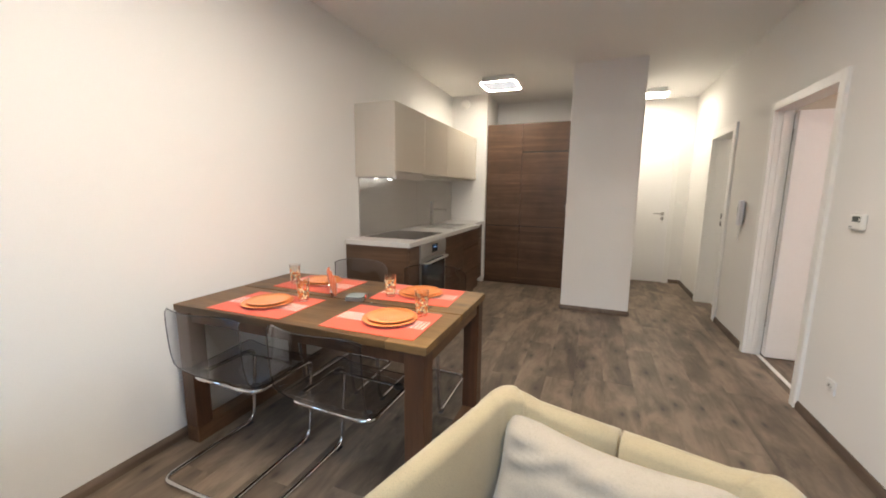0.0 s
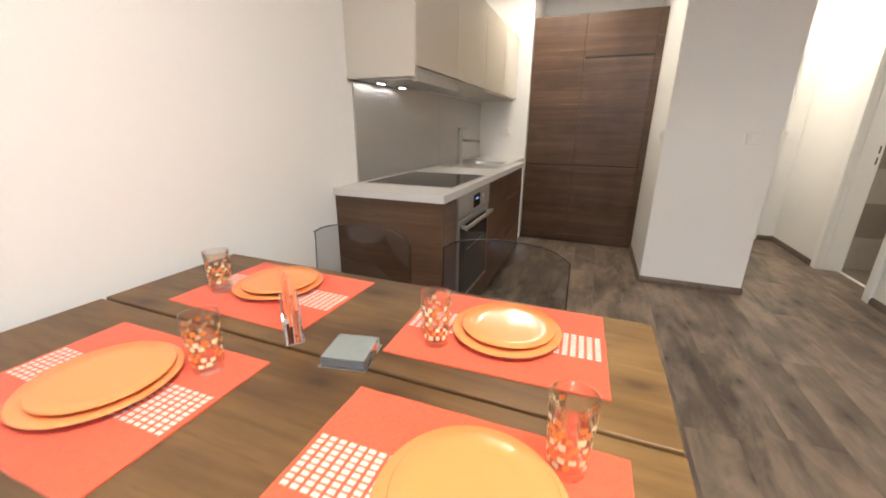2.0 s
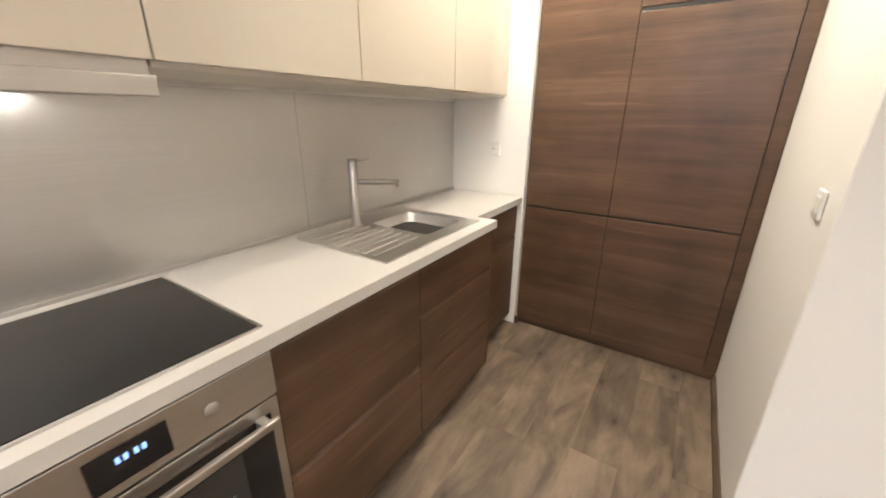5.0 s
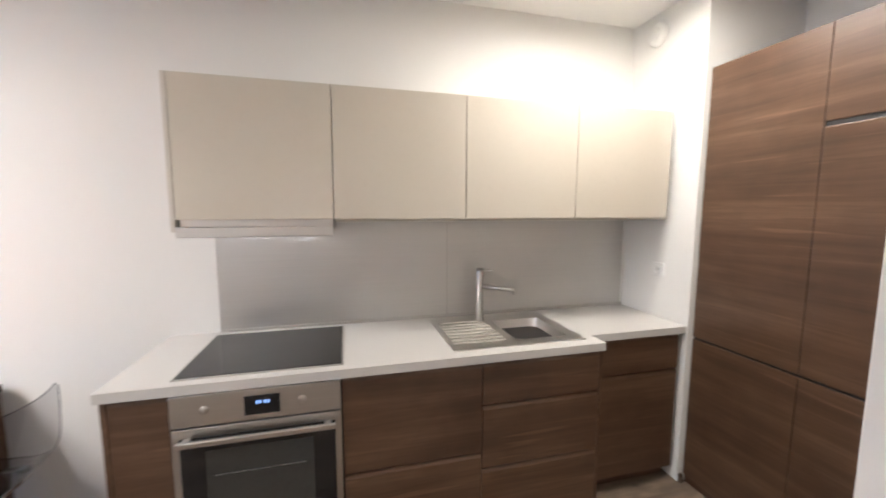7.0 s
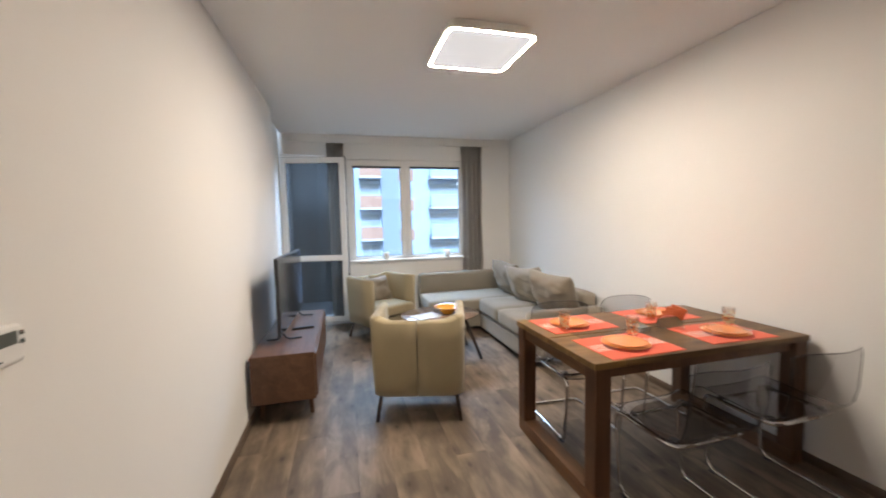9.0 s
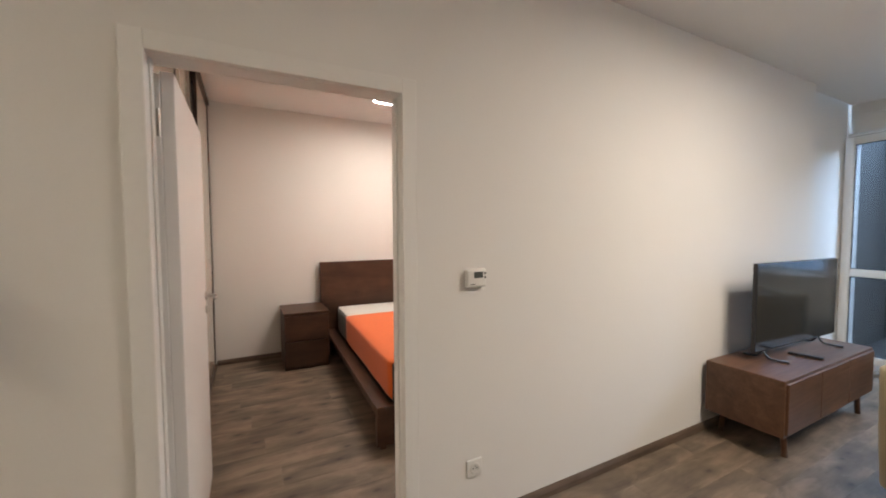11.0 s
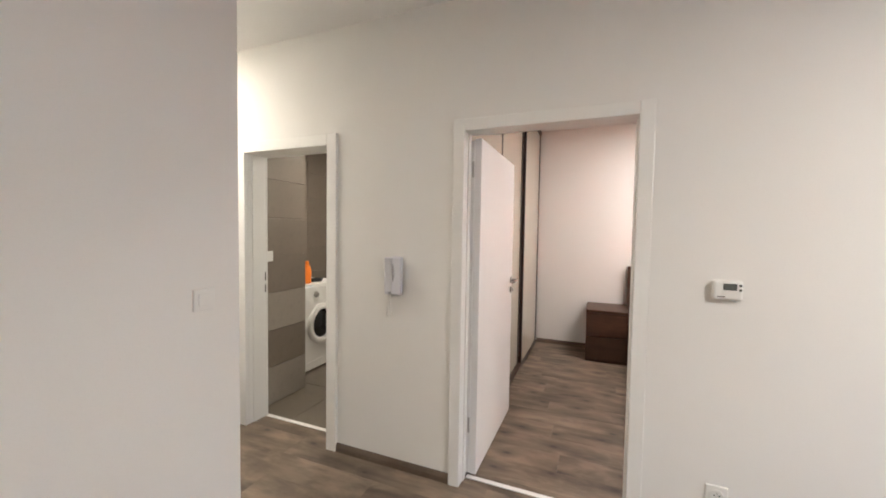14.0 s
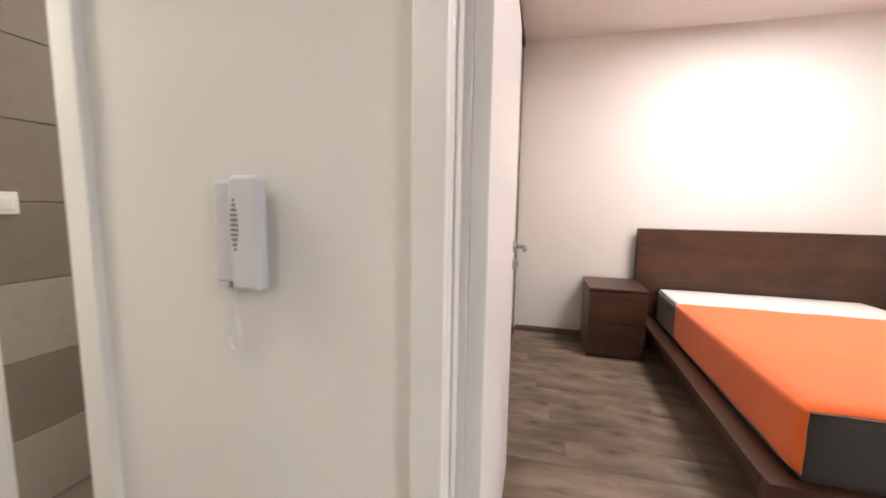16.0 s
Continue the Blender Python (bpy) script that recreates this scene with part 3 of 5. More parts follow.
for a, b in ((0.8, 1.56), (1.69, 2.38)):
    part("rolled_blind", box(a, b, -1.005, -0.985, 2.205, 2.235, 0.006), M_DARK, win, "dark rolled-up blind")

bal = thing("door_3", (2.85, WY, 0.06), "white glazed balcony door standing ajar into the room", "balcony door")
bal["kind"] = "structure"
fb = bmesh.new()
box(BAL0 + 0.003, BAL0 + 0.05, -1.12, -1.0, BALZ0, BALZ1, bm=fb)
box(BAL1 - 0.05, BAL1, -1.12, -1.0, BALZ0, BALZ1, bm=fb)
box(BAL0 + 0.05, BAL1 - 0.05, -1.12, -1.0, BALZ1 - 0.05, BALZ1, bm=fb)
box(BAL0 + 0.05, BAL1 - 0.05, -1.12, -1.0, BALZ0, BALZ0 + 0.04, bm=fb)
part("door_frame", fb, M_TRIM, bal)
LEAF_TURN = Matrix.Translation((3.275, -0.905, 0)) @ Matrix.Rotation(radians(-11.5), 4, "Z") @ Matrix.Translation((-3.275, 0.905, 0))
for ob in (sash(bal, 2.47, 3.315, 0.085, 2.312, -0.875, 0.075, rails=(0.925,), glass=M_LEAFPANE, seal=True),):
    for o in (ob, *ob.children):
        o.data.transform(LEAF_TURN)
part("handle", moved(box(2.49, 2.51, -0.875, -0.84, 1.08, 1.2, 0.005), LEAF_TURN), M_TRIM, bal)


def curtain(x0, x1, y, z0, z1, folds, seed, label):
    """Hanging cloth: tight pleats in its heading, wide uneven folds below."""
    bm = bmesh.new()
    n, m = folds * 12, 24
    grid = []
    for j in range(m + 1):
        v = j / m
        row = []
        for i in range(n + 1):
            u = i / n
            k = min(1.0, v * 6)
            wob = 0.8 * noise.noise(Vector((u * 2.5 + seed, v * 1.2, 0)))
            deep = 0.03 * (0.6 + 0.5 * noise.noise(Vector((u * 3 + seed, v * 0.8, 4.0))))
            dy = k * deep * math.sin((u * folds + wob * 0.35) * 2 * math.pi) + (1 - k) * 0.009 * math.sin(u * folds * 5 * math.pi)
            narrow = 1 - 0.1 * math.sin(math.pi * min(1, v * 1.4)) * 0.6
            row.append(bm.verts.new(((x0 + x1) / 2 + (x1 - x0) * (u - 0.5) * narrow + 0.006 * noise.noise(Vector((u * 9, v * 5, seed))), y + dy, z1 + (z0 - z1) * v)))
        grid.append(row)
    for j in range(m):
        for i in range(n):
            bm.faces.new((grid[j][i], grid[j][i + 1], grid[j + 1][i + 1], grid[j + 1][i]))
    bmesh.ops.solidify(bm, geom=list(bm.faces), thickness=0.004)
    return solid("curtain", bm, M_CURTAIN, label, "curtain", "curtains at the window", smooth=True)


curtain(0.47, 0.8, -0.895, 0.03, 2.53, 4, 1.0, "grey-brown fabric curtain gathered beside the window")
curtain(2.49, 2.72, -0.935, 0.03, 2.53, 3, 5.0, "grey-brown fabric curtain gathered behind the balcony door")
structure("curtain_rail", box(0.3, 3.2, -0.948, -0.918, 2.535, 2.547, 0.003), M_WHITEP)


# ---- lamps ----
def ceiling_lamp(cx, cy, size, top, col, strength, label, h=0.07, rim=0.012):
    e = thing("ceiling_light", (cx, cy, top), label, "ceiling light", "square ceiling lights")
    z0 = top - h

    def sq(s, z, r):
        pts = []
        for qx, qy, a0 in ((1, 1, 0), (-1, 1, 90), (-1, -1, 180), (1, -1, 270)):
            for k in range(6):
                a = radians(a0 + 90 * k / 5)
                pts.append((cx + qx * (s - r) + r * math.cos(a), cy + qy * (s - r) + r * math.sin(a), z))
        return pts

    def ring(levels, cap_first=False, cap_last=False):
        bm = bmesh.new()
        loops = [[bm.verts.new(p) for p in l] for l in levels]
        for A, B in zip(loops, loops[1:]):
            for k in range(len(A)):
                j = (k + 1) % len(A)
                bm.faces.new((A[k], A[j], B[j], B[k]))
        if cap_first:
            bm.faces.new(loops[0])
        if cap_last:
            bm.faces.new(loops[-1])
        return bm
    s, r = size / 2, size * 0.09
    part("body", ring([sq(s * 0.93, top, r), sq(s * 0.93, z0 + 0.03, r), sq(s * 0.98, z0 + 0.02, r)], True, True), M_WHITEP, e)
    part("edge_band", ring([sq(s * 0.98, z0 + 0.02, r), sq(s, z0 + 0.014, r), sq(s, z0 + 0.001, r)]), M_WHITEP, e)
    # The rim emits in place of the diffuser face.
    part("rim", ring([sq(s, z0 + 0.001, r), sq(s - rim, z0 + 0.0005, r)]), rim_mat("lamp_rim_" + str(size), col, strength), e, "bright edge that gives the whole panel's light")
    part("diffuser", ring([sq(s - rim, z0 + 0.0005, r), sq(s - rim - 0.01, z0 + 0.001, r)], False, True), M_LAMPFACE, e)
    return e


WARM, WARMER, PINK = (1.0, 0.9, 0.78), (1.0, 0.89, 0.73), (1.0, 0.895, 0.81)
ceiling_lamp(1.575, 2.0, 0.59, CZ, WARM, LIVING_LAMP, "large square white ceiling light with a lit edge, switched on")
ceiling_lamp(0.84, 5.76, 0.42, CZ, WARMER, KITCHEN_LAMP, "square white ceiling light over the kitchen, switched on")
ceiling_lamp(2.64, 6.85, 0.26, CZ, WARMER, HALL_LAMP, "small square white ceiling light in the hall, switched on")
ceiling_lamp(5.1, 3.1, 0.59, BCZ, PINK, BED_LAMP, "square white ceiling light in the bedroom, switched on")
# Bathroom lamp is an added source, out of view, to brighten the tiles.
ceiling_lamp(4.5, 6.2, 0.3, 2.5, WARMER, BATH_LAMP, "square white ceiling light, added unseen to light the bathroom")
solid("smoke_detector", lathe([(0, 0), (0.03, 0), (0.045, 0.012), (0.05, 0.035), (0, 0.035)], 24, (1.61, 1.5, CZ - 0.035)), M_WHITEP, "small round white smoke detector on the ceiling", "smoke detector", smooth=True)


# ---- kitchen ----
CT = 0.899
FX = 0.605


def front(parent, name, x, y0, y1, z0, z1, mat, grip=None, t=0.02, label=""):
    """A cabinet front facing +x with a bevelled finger edge at its top."""
    f = part(name, box(x - t, x, y0 + 0.0015, y1 - 0.0015, z0 + 0.0015, z1 - (0.022 if grip else 0.0015), 0.0025), mat, parent, label)
    if grip:
        g = bmesh.new()
        A = [(x - t, z1 - 0.022), (x, z1 - 0.024), (x - 0.004, z1 - 0.014), (x - 0.015, z1 - 0.003), (x - t, z1 - 0.003)]
        P = [g.verts.new((px, y0 + 0.0015, pz)) for px, pz in A]
        Q = [g.verts.new((px, y1 - 0.0015, pz)) for px, pz in A]
        for k in range(5):
            g.faces.new((P[k], P[(k + 1) % 5], Q[(k + 1) % 5], Q[k]))
        g.faces.new(P)
        g.faces.new(Q)
        part("grip_edge", g, mat, f)
    return f


BZ0, BZ1 = 0.08, CT - 0.038


def base_unit(y0, y1, xf, label):
    e = thing("base_cabinet", (0.3, (y0 + y1) / 2, 0), label, "kitchen cabinet", "kitchen base cabinets")
    part("body", box(0.02, xf - 0.022, y0 + 0.001, y1 - 0.001, BZ0, BZ1 - 0.002), M_DARK, e)
    part("plinth", box(0.03, xf - 0.06, y0 + 0.001, y1 - 0.001, 0.0, BZ0 - 0.002), M_WALNUT_Y, e)
    return e


e = base_unit(3.755, 3.944, FX, "narrow walnut-veneer base cabinet beside the oven")
part("side_panel", box(0.004, FX, 3.735, 3.754, 0.0, BZ1, 0.0015), M_WALNUT_X, e, "walnut-veneer end panel")
front(e, "door", FX, 3.755, 3.944, BZ0, BZ1, M_WALNUT_Y, True)
e = base_unit(4.548, 5.15, FX, "walnut-veneer base cabinet with a wide drawer front")
front(e, "door", FX, 4.548, 5.15, BZ0 + 0.36, BZ1, M_WALNUT_Y, True)
front(e, "door", FX, 4.548, 5.15, BZ0, BZ0 + 0.36, M_WALNUT_Y, True)
e = base_unit(5.15, 5.748, FX, "walnut-veneer sink cabinet with three drawer fronts")
for a, b in ((BZ0, BZ0 + 0.28), (BZ0 + 0.28, BZ0 + 0.58), (BZ0 + 0.58, BZ1)):
    front(e, "drawer_front", FX, 5.15, 5.748, a, b, M_WALNUT_Y, True)
part("side_panel", box(0.5, FX, 5.749, 5.762, BZ0, BZ1, 0.0015), M_WALNUT_X, e)
e = base_unit(5.764, 6.335, 0.49, "shallow walnut-veneer base cabinet set back in the corner")
front(e, "drawer_front", 0.49, 5.764, 6.335, BZ0 + 0.58, BZ1, M_WALNUT_Y, True)
front(e, "door", 0.49, 5.764, 6.335, BZ0, BZ0 + 0.58, M_WALNUT_Y, True)

# worktop, an L in plan, with a hole for the bowl
SK = (5.35, 5.65, 0.16, 0.50)
wt = thing("worktop", (0.3, 5, CT - 0.038), "pale grey laminate worktop running along the kitchen wall", "worktop")
g = bmesh.new()
for x0, x1, y0, y1 in ((0.0, 0.62, 3.725, SK[0]), (0.0, SK[2], SK[0], SK[1]), (SK[3], 0.62, SK[0], SK[1]), (0.0, 0.62, SK[1], 5.765), (0.0, 0.51, 5.765, 6.355)):
    box(x0, x1, y0, y1, CT - 0.038, CT, bm=g)
bmesh.ops.remove_doubles(g, verts=g.verts, dist=0.0005)
part("slab", g, M_TOP, wt)
part("rear_strip", box(0.0, 0.012, 3.95, 6.355, CT, CT + 0.014, 0.003), M_STEEL_Y, wt, "slim metal strip along the wall")
bk = thing("splashback", (0.005, 5.1, CT), "brushed grey metal splashback in two panels behind the worktop", "splashback")
part("panel", box(0.0, 0.008, 3.95, 5.143, CT + 0.002, 1.458), M_STEEL_PANEL, bk)
part("panel", box(0.0, 0.0075, 5.147, 6.34, CT + 0.002, 1.458), M_STEEL_PANEL, bk)
part("joint_strip", box(0.0, 0.009, 5.143, 5.147, CT + 0.002, 1.458), M_NICKEL, bk)

# hob
hob = thing("hob", (0.32, 4.23, CT), "black glass ceramic hob set flat on the worktop", "hob")
part("glass_plate", box(0.065, 0.572, 3.95, 4.55, CT, CT + 0.007, 0.003), M_BLACKGLASS, hob, "black ceramic glass")
g = bmesh.new()
for q in ((0.059, 0.0645, 3.944, 4.556), (0.5725, 0.578, 3.944, 4.556), (0.0645, 0.5725, 3.944, 3.9495), (0.0645, 0.5725, 4.5505, 4.556)):
    box(*q, CT, CT + 0.006, bm=g)
part("rim", g, M_STEEL_Y, hob, "narrow steel rim")

# oven
ov = thing("oven", (0.35, 4.23, BZ0), "built-in stainless steel oven with dark glass door and bar handle", "oven")
OZ1 = BZ1 - 0.006
part("control_panel", box(FX - 0.02, FX + 0.012, 3.947, 4.545, OZ1 - 0.12, OZ1, 0.003), M_STEEL_Y, ov, "brushed steel control panel")
part("display", box(FX + 0.0125, FX + 0.0145, 4.195, 4.32, OZ1 - 0.098, OZ1 - 0.024), M_BLACKGLASS, ov, "black clock display")
for i, dy in enumerate((0.0, 0.012, 0.028, 0.04)):
    part("digit", box(FX + 0.0148, FX + 0.0155, 4.236 + dy, 4.243 + dy, OZ1 - 0.056, OZ1 - 0.043), M_BLUE, ov, "glowing blue clock digit")
for y in (4.06, 4.4):
    k = part("knob", lathe([(0.0, 0.004), (0.014, 0.0035), (0.016, 0.0), (0, 0)], 24), M_STEEL_Y, ov, "round steel knob", True)
    k.data.transform(pose(FX + 0.0125, y, OZ1 - 0.06, 0, 90, 0))
part("body", box(0.05, FX - 0.02, 3.955, 4.54, 0.2, OZ1), M_DARK, ov)
ODZ0, ODZ1 = 0.235, OZ1 - 0.128
dr = part("oven_door", box(FX - 0.02, FX + 0.008, 3.947, 4.545, ODZ0, ODZ1, 0.003), M_STEEL_Y, ov, "steel-framed oven door")
part("door_glass", box(FX + 0.0085, FX + 0.0115, 3.972, 4.52, ODZ0 + 0.028, ODZ1 - 0.036, 0.001), M_BLACKGLASS, dr, "black glass pane")
part("inner_window", box(FX + 0.0118, FX + 0.0128, 4.055, 4.437, ODZ0 + 0.075, ODZ1 - 0.09, 0.0004), M_OVENGLASS, dr)
part("rack", cyl((FX + 0.0135, 4.085, ODZ1 - 0.19), (FX + 0.0135, 4.405, ODZ1 - 0.19), 0.0009, 8), M_NICKEL, dr)
g = box(FX + 0.035, FX + 0.05, 3.97, 4.522, ODZ1 - 0.052, ODZ1 - 0.03, 0.004)
part("door_bar", g, M_STEEL_Y, dr, "flat steel bar handle")
for y in (4.0, 4.492):
    part("bar_post", box(FX + 0.008, FX + 0.036, y - 0.012, y + 0.012, ODZ1 - 0.05, ODZ1 - 0.032, 0.002), M_STEEL_Y, dr)
lw = thing("oven_plinth_panel", (0.5, 4.23, 0), "walnut-veneer strip below the oven", "kitchen cabinet", "kitchen base cabinets")
front(lw, "panel", FX, 3.944, 4.548, BZ0, 0.232, M_WALNUT_Y)
part("plinth", box(0.03, FX - 0.06, 3.946, 4.546, 0, BZ0 - 0.002), M_WALNUT_Y, lw)
part("carcass", box(0.03, FX - 0.022, 3.946, 4.546, BZ0, 0.198), M_DARK, lw)

# sink and tap
sk = thing("sink", (0.33, 5.3, CT), "stainless steel inset sink with a ridged drainer", "sink")
g = bmesh.new()
for x0, x1, y0, y1 in ((0.075, 0.555, 5.03, SK[0] + 0.012), (0.075, SK[2] + 0.012, SK[0] + 0.012, SK[1] - 0.012), (SK[3] - 0.012, 0.555, SK[0] + 0.012, SK[1] - 0.012), (0.075, 0.555, SK[1] - 0.012, 5.7)):
    box(x0, x1, y0, y1, CT, CT + 0.005, bm=g)
part("rim_plate", g, M_STEEL_Y, sk)
g = bmesh.new()
levels = []
for f, z in ((0, CT + 0.005), (0.006, CT - 0.02), (0.02, CT - 0.14), (0.06, CT - 0.155)):
    l = []
    x0, x1, y0, y1 = SK[2] + 0.012 + f, SK[3] - 0.012 - f, SK[0] + 0.012 + f, SK[1] - 0.012 - f
    r = 0.05
    for cx, cy, a0 in ((x1 - r, y1 - r, 0), (x0 + r, y1 - r, 90), (x0 + r, y0 + r, 180), (x1 - r, y0 + r, 270)):
        for k in range(5):
            a = radians(a0 + 22.5 * k)
            l.append(g.verts.new((cx + r * math.cos(a), cy + r * math.sin(a), z)))
    levels.append(l)
for A, B in zip(levels, levels[1:]):
    for k in range(len(A)):
        g.faces.new((A[k], A[(k + 1) % len(A)], B[(k + 1) % len(B)], B[k]))
g.faces.new(levels[-1])
part("bowl", g, M_STEEL_Y, sk, "rounded steel bowl", True)
part("drain", lathe([(0, 0.004), (0.03, 0.004), (0.036, 0)], 24, (0.33, 5.51, CT - 0.154)), M_CHROME, sk)
for i in range(8):
    x = 0.145 + i * 0.045
    part("drainer_ridge", box(x, x + 0.018, 5.055, 5.315, CT + 0.004, CT + 0.0105, 0.003), M_STEEL_Y, sk)
tp = thing("tap", (0.14, 5.3, CT), "tall satin steel mixer tap with a straight spout", "tap")
part("column", lathe([(0.026, 0), (0.026, 0.008), (0.021, 0.01), (0.021, 0.262), (0.0205, 0.264), (0.021, 0.266), (0.021, 0.296), (0, 0.297)], 24, (0.14, 5.3, CT + 0.005)), M_NICKEL, tp, "", True)
part("spout", tube([(0.145, 5.305, CT + 0.203), (0.265, 5.455, CT + 0.193)], 0.012, 12), M_NICKEL, tp, "", True)
part("nozzle", cyl((0.26, 5.449, CT + 0.19), (0.262, 5.452, CT + 0.172), 0.009, 12), M_NICKEL, tp)
part("lever", cyl((0.14, 5.3, CT + 0.288), (0.185, 5.36, CT + 0.296), 0.004, 8), M_NICKEL, tp)

# wall cabinets
UX, UZ0, UZ1 = 0.39, 1.485, 2.052
US = [3.925, 4.532, 5.135, 5.725, 6.3]
for i, (a, b) in enumerate(zip(US, US[1:])):
    e = thing("wall_cabinet", (0.2, (a + b) / 2, UZ0), "glossy cream wall cabinet" + (" over the hob, holding the hood" if i == 0 else " hung in a row above the worktop"), "kitchen cabinet", "kitchen wall cabinets")
    part("body", box(0.002, UX - 0.022, a + 0.001, b - 0.001, UZ0 - 0.012 if i else UZ0 + 0.01, UZ1 - 0.002), M_CARC, e)
    part("door", box(UX - 0.02, UX, a + 0.002, b - 0.002, UZ0, UZ1, 0.002), M_CREAM, e, "glossy cream door")
    if i == 0:
        part("side_panel", box(0.002, UX, a - 0.016, a, UZ0 - 0.05, UZ1, 0.001), M_CARC, e, "cream side panel")
    if i == 3:
        part("side_panel", box(0.002, UX - 0.022, b, b + 0.014, UZ0 - 0.012, UZ1, 0.001), M_CARC, e, "cream side panel")
hd = thing("cooker_hood", (0.2, 4.22, UZ0 - 0.05), "slim grey metal cooker hood under the first wall cabinet", "cooker hood")
part("housing", box(0.02, 0.365, 3.927, 4.528, UZ0 - 0.05, UZ0 + 0.008, 0.003), M_STEEL_Y, hd)
part("front_strip", box(0.366, 0.396, 3.927, 4.528, UZ0 - 0.072, UZ0 - 0.03, 0.003), M_STEEL_Y, hd, "pull-out steel front strip")
part("slider", box(0.2, 0.3655, 3.935, 4.52, UZ0 - 0.062, UZ0 - 0.0505, 0.002), M_NICKEL, hd, "pull-out glass and metal shade")
part("filter", box(0.115, 0.195, 3.98, 4.47, UZ0 - 0.055, UZ0 - 0.0505), M_NICKEL, hd, "metal grease filter")
for y in (4.11, 4.36):
    part("spot_bezel", lathe([(0.026, 0.004), (0.03, 0), (0.034, 0.002), (0.034, 0.008)], 28, (0.085, y, UZ0 - 0.0575), 0.7, 1.35), M_CHROME, hd, "", True)
    part("spot_glass", lathe([(0, 0), (0.02, 0), (0.0255, 0.004), (0.0255, 0.0068)], 28, (0.085, y, UZ0 - 0.0575), 0.7, 1.35), glow("hood_spot", (1.0, 0.95, 0.88), HOOD_LAMP), hd, "lit oval hood lamp")

# tall cabinets
tc = thing("tall_cabinet", (1.1, 6.7, 0), "tall walnut-veneer fronts hiding larder and fridge", "tall cabinet")
TY = 6.385
part("body", box(0.52, 1.685, TY + 0.022, 6.98, 0.0, 2.24), M_WALNUT_X, tc)
part("plinth", box(0.525, 1.625, TY + 0.03, TY + 0.05, 0, 0.05), M_DARK, tc)
part("filler", box(1.627, 1.688, TY + 0.012, TY + 0.03, 0.05, 2.24, 0.002), M_WALNUT_X, tc, "dark filler strip")


def tall_front(x0, x1, z0, z1):
    return part("door", box(x0 + 0.001, x1 - 0.001, TY, TY + 0.02, z0 + 0.001, z1 - 0.001, 0.0025), M_WALNUT_X, tc, "walnut-veneer door")


tall_front(0.525, 1.018, 0.05, 0.836)
tall_front(1.018, 1.625, 0.05, 0.836)
tall_front(0.525, 1.018, 0.846, 2.24)
tall_front(1.018, 1.625, 0.846, 1.85)
tall_front(1.018, 1.625, 1.868, 2.24)
# Recessed strips coloured near black for the shade inside the grooves.
part("grip_rail", box(0.53, 1.625, TY + 0.008, TY + 0.021, 0.834, 0.85), M_DARK, tc, "near-black strip painting the shade of the finger groove")
part("grip_rail", box(1.022, 1.625, TY + 0.004, TY + 0.021, 1.843, 1.874), M_DARK, tc, "near-black strip painting the shade of the finger groove")


# ---- dining table and what lies on it ----
TZ = 0.745
tb = thing("dining_table", (0.72, 2.655, 0), "brown oak extending dining table with sled legs", "table")
for a, b in ((2.246, 2.651), (2.659, 3.07)):
    part("tabletop_leaf", box(0.04, 1.2485, a, b, TZ - 0.034, TZ, 0.003), M_TABLE, tb, "oiled oak tabletop half")
    part("end_board", box(1.2495, 1.425, a, b, TZ - 0.034, TZ, 0.003), M_TABLE_END, tb, "oak end board, lightened partly for lamp gloss")
# Near-black underlay stands for the shade in the open groove.
part("gap_strip", box(0.03, 1.41, 2.645, 2.665, TZ - 0.046, TZ - 0.0345), M_DARK, tb, "near-black strip painting the gap's shade between the two halves")
for x in (0.045, 1.33):
    for y in (2.252, 2.98):
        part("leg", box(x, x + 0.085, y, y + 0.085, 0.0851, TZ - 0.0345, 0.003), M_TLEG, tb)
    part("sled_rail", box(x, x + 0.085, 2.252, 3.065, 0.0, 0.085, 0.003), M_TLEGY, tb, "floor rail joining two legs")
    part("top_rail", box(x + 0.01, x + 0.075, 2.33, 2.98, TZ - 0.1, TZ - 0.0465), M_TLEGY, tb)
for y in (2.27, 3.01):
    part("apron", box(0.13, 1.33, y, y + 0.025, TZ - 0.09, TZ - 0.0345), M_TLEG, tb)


def placemat(cx, cy, rz, label):
    W, D, t = 0.445, 0.325, 0.003
    e = thing("placemat", (cx, cy, TZ), label, "placemat", "four placemats", rz)
    m = pose(cx, cy, TZ, 0, 0, rz)
    g = box(-W / 2, W / 2, -D / 2, D / 2, 0.0002, t)
    bmesh.ops.subdivide_edges(g, edges=list(g.edges), cuts=10, use_grid_fill=True)
    for v in g.verts:
        k = 0.0022 * noise.noise(Vector((v.co.x * 20 + cx, v.co.y * 20, 0)))
        if abs(abs(v.co.y) - D / 2) < 1e-4:
            v.co.y += k
        if abs(abs(v.co.x) - W / 2) < 1e-4:
            v.co.x += k
    part("cloth", moved(g, m), M_MAT, e)
    n = bmesh.new()
    y0 = -0.045
    for s in range(26):
        x = -W / 2 + 0.008 + s * 0.0166
        for r in range(9):
            y = y0 + r * 0.0105
            box(x, x + 0.0108, y, y + 0.0068, t - 0.0005, t + 0.0006, bm=n)
    part("woven_band", moved(n, m), M_MATW, e, "white checked woven band across the cloth")["kind"] = "stuff"
    return e


MATS = [(1.128, 2.444, 1, "near the table's free corner"), (0.475, 2.43, 1, "beside the wall"), (1.096, 2.889, 2, "towards the kitchen"), (0.445, 2.87, -1, "near wall and kitchen")]
for cx, cy, rz, where in MATS:
    placemat(cx, cy, rz, "orange cloth placemat with a checked band " + where)


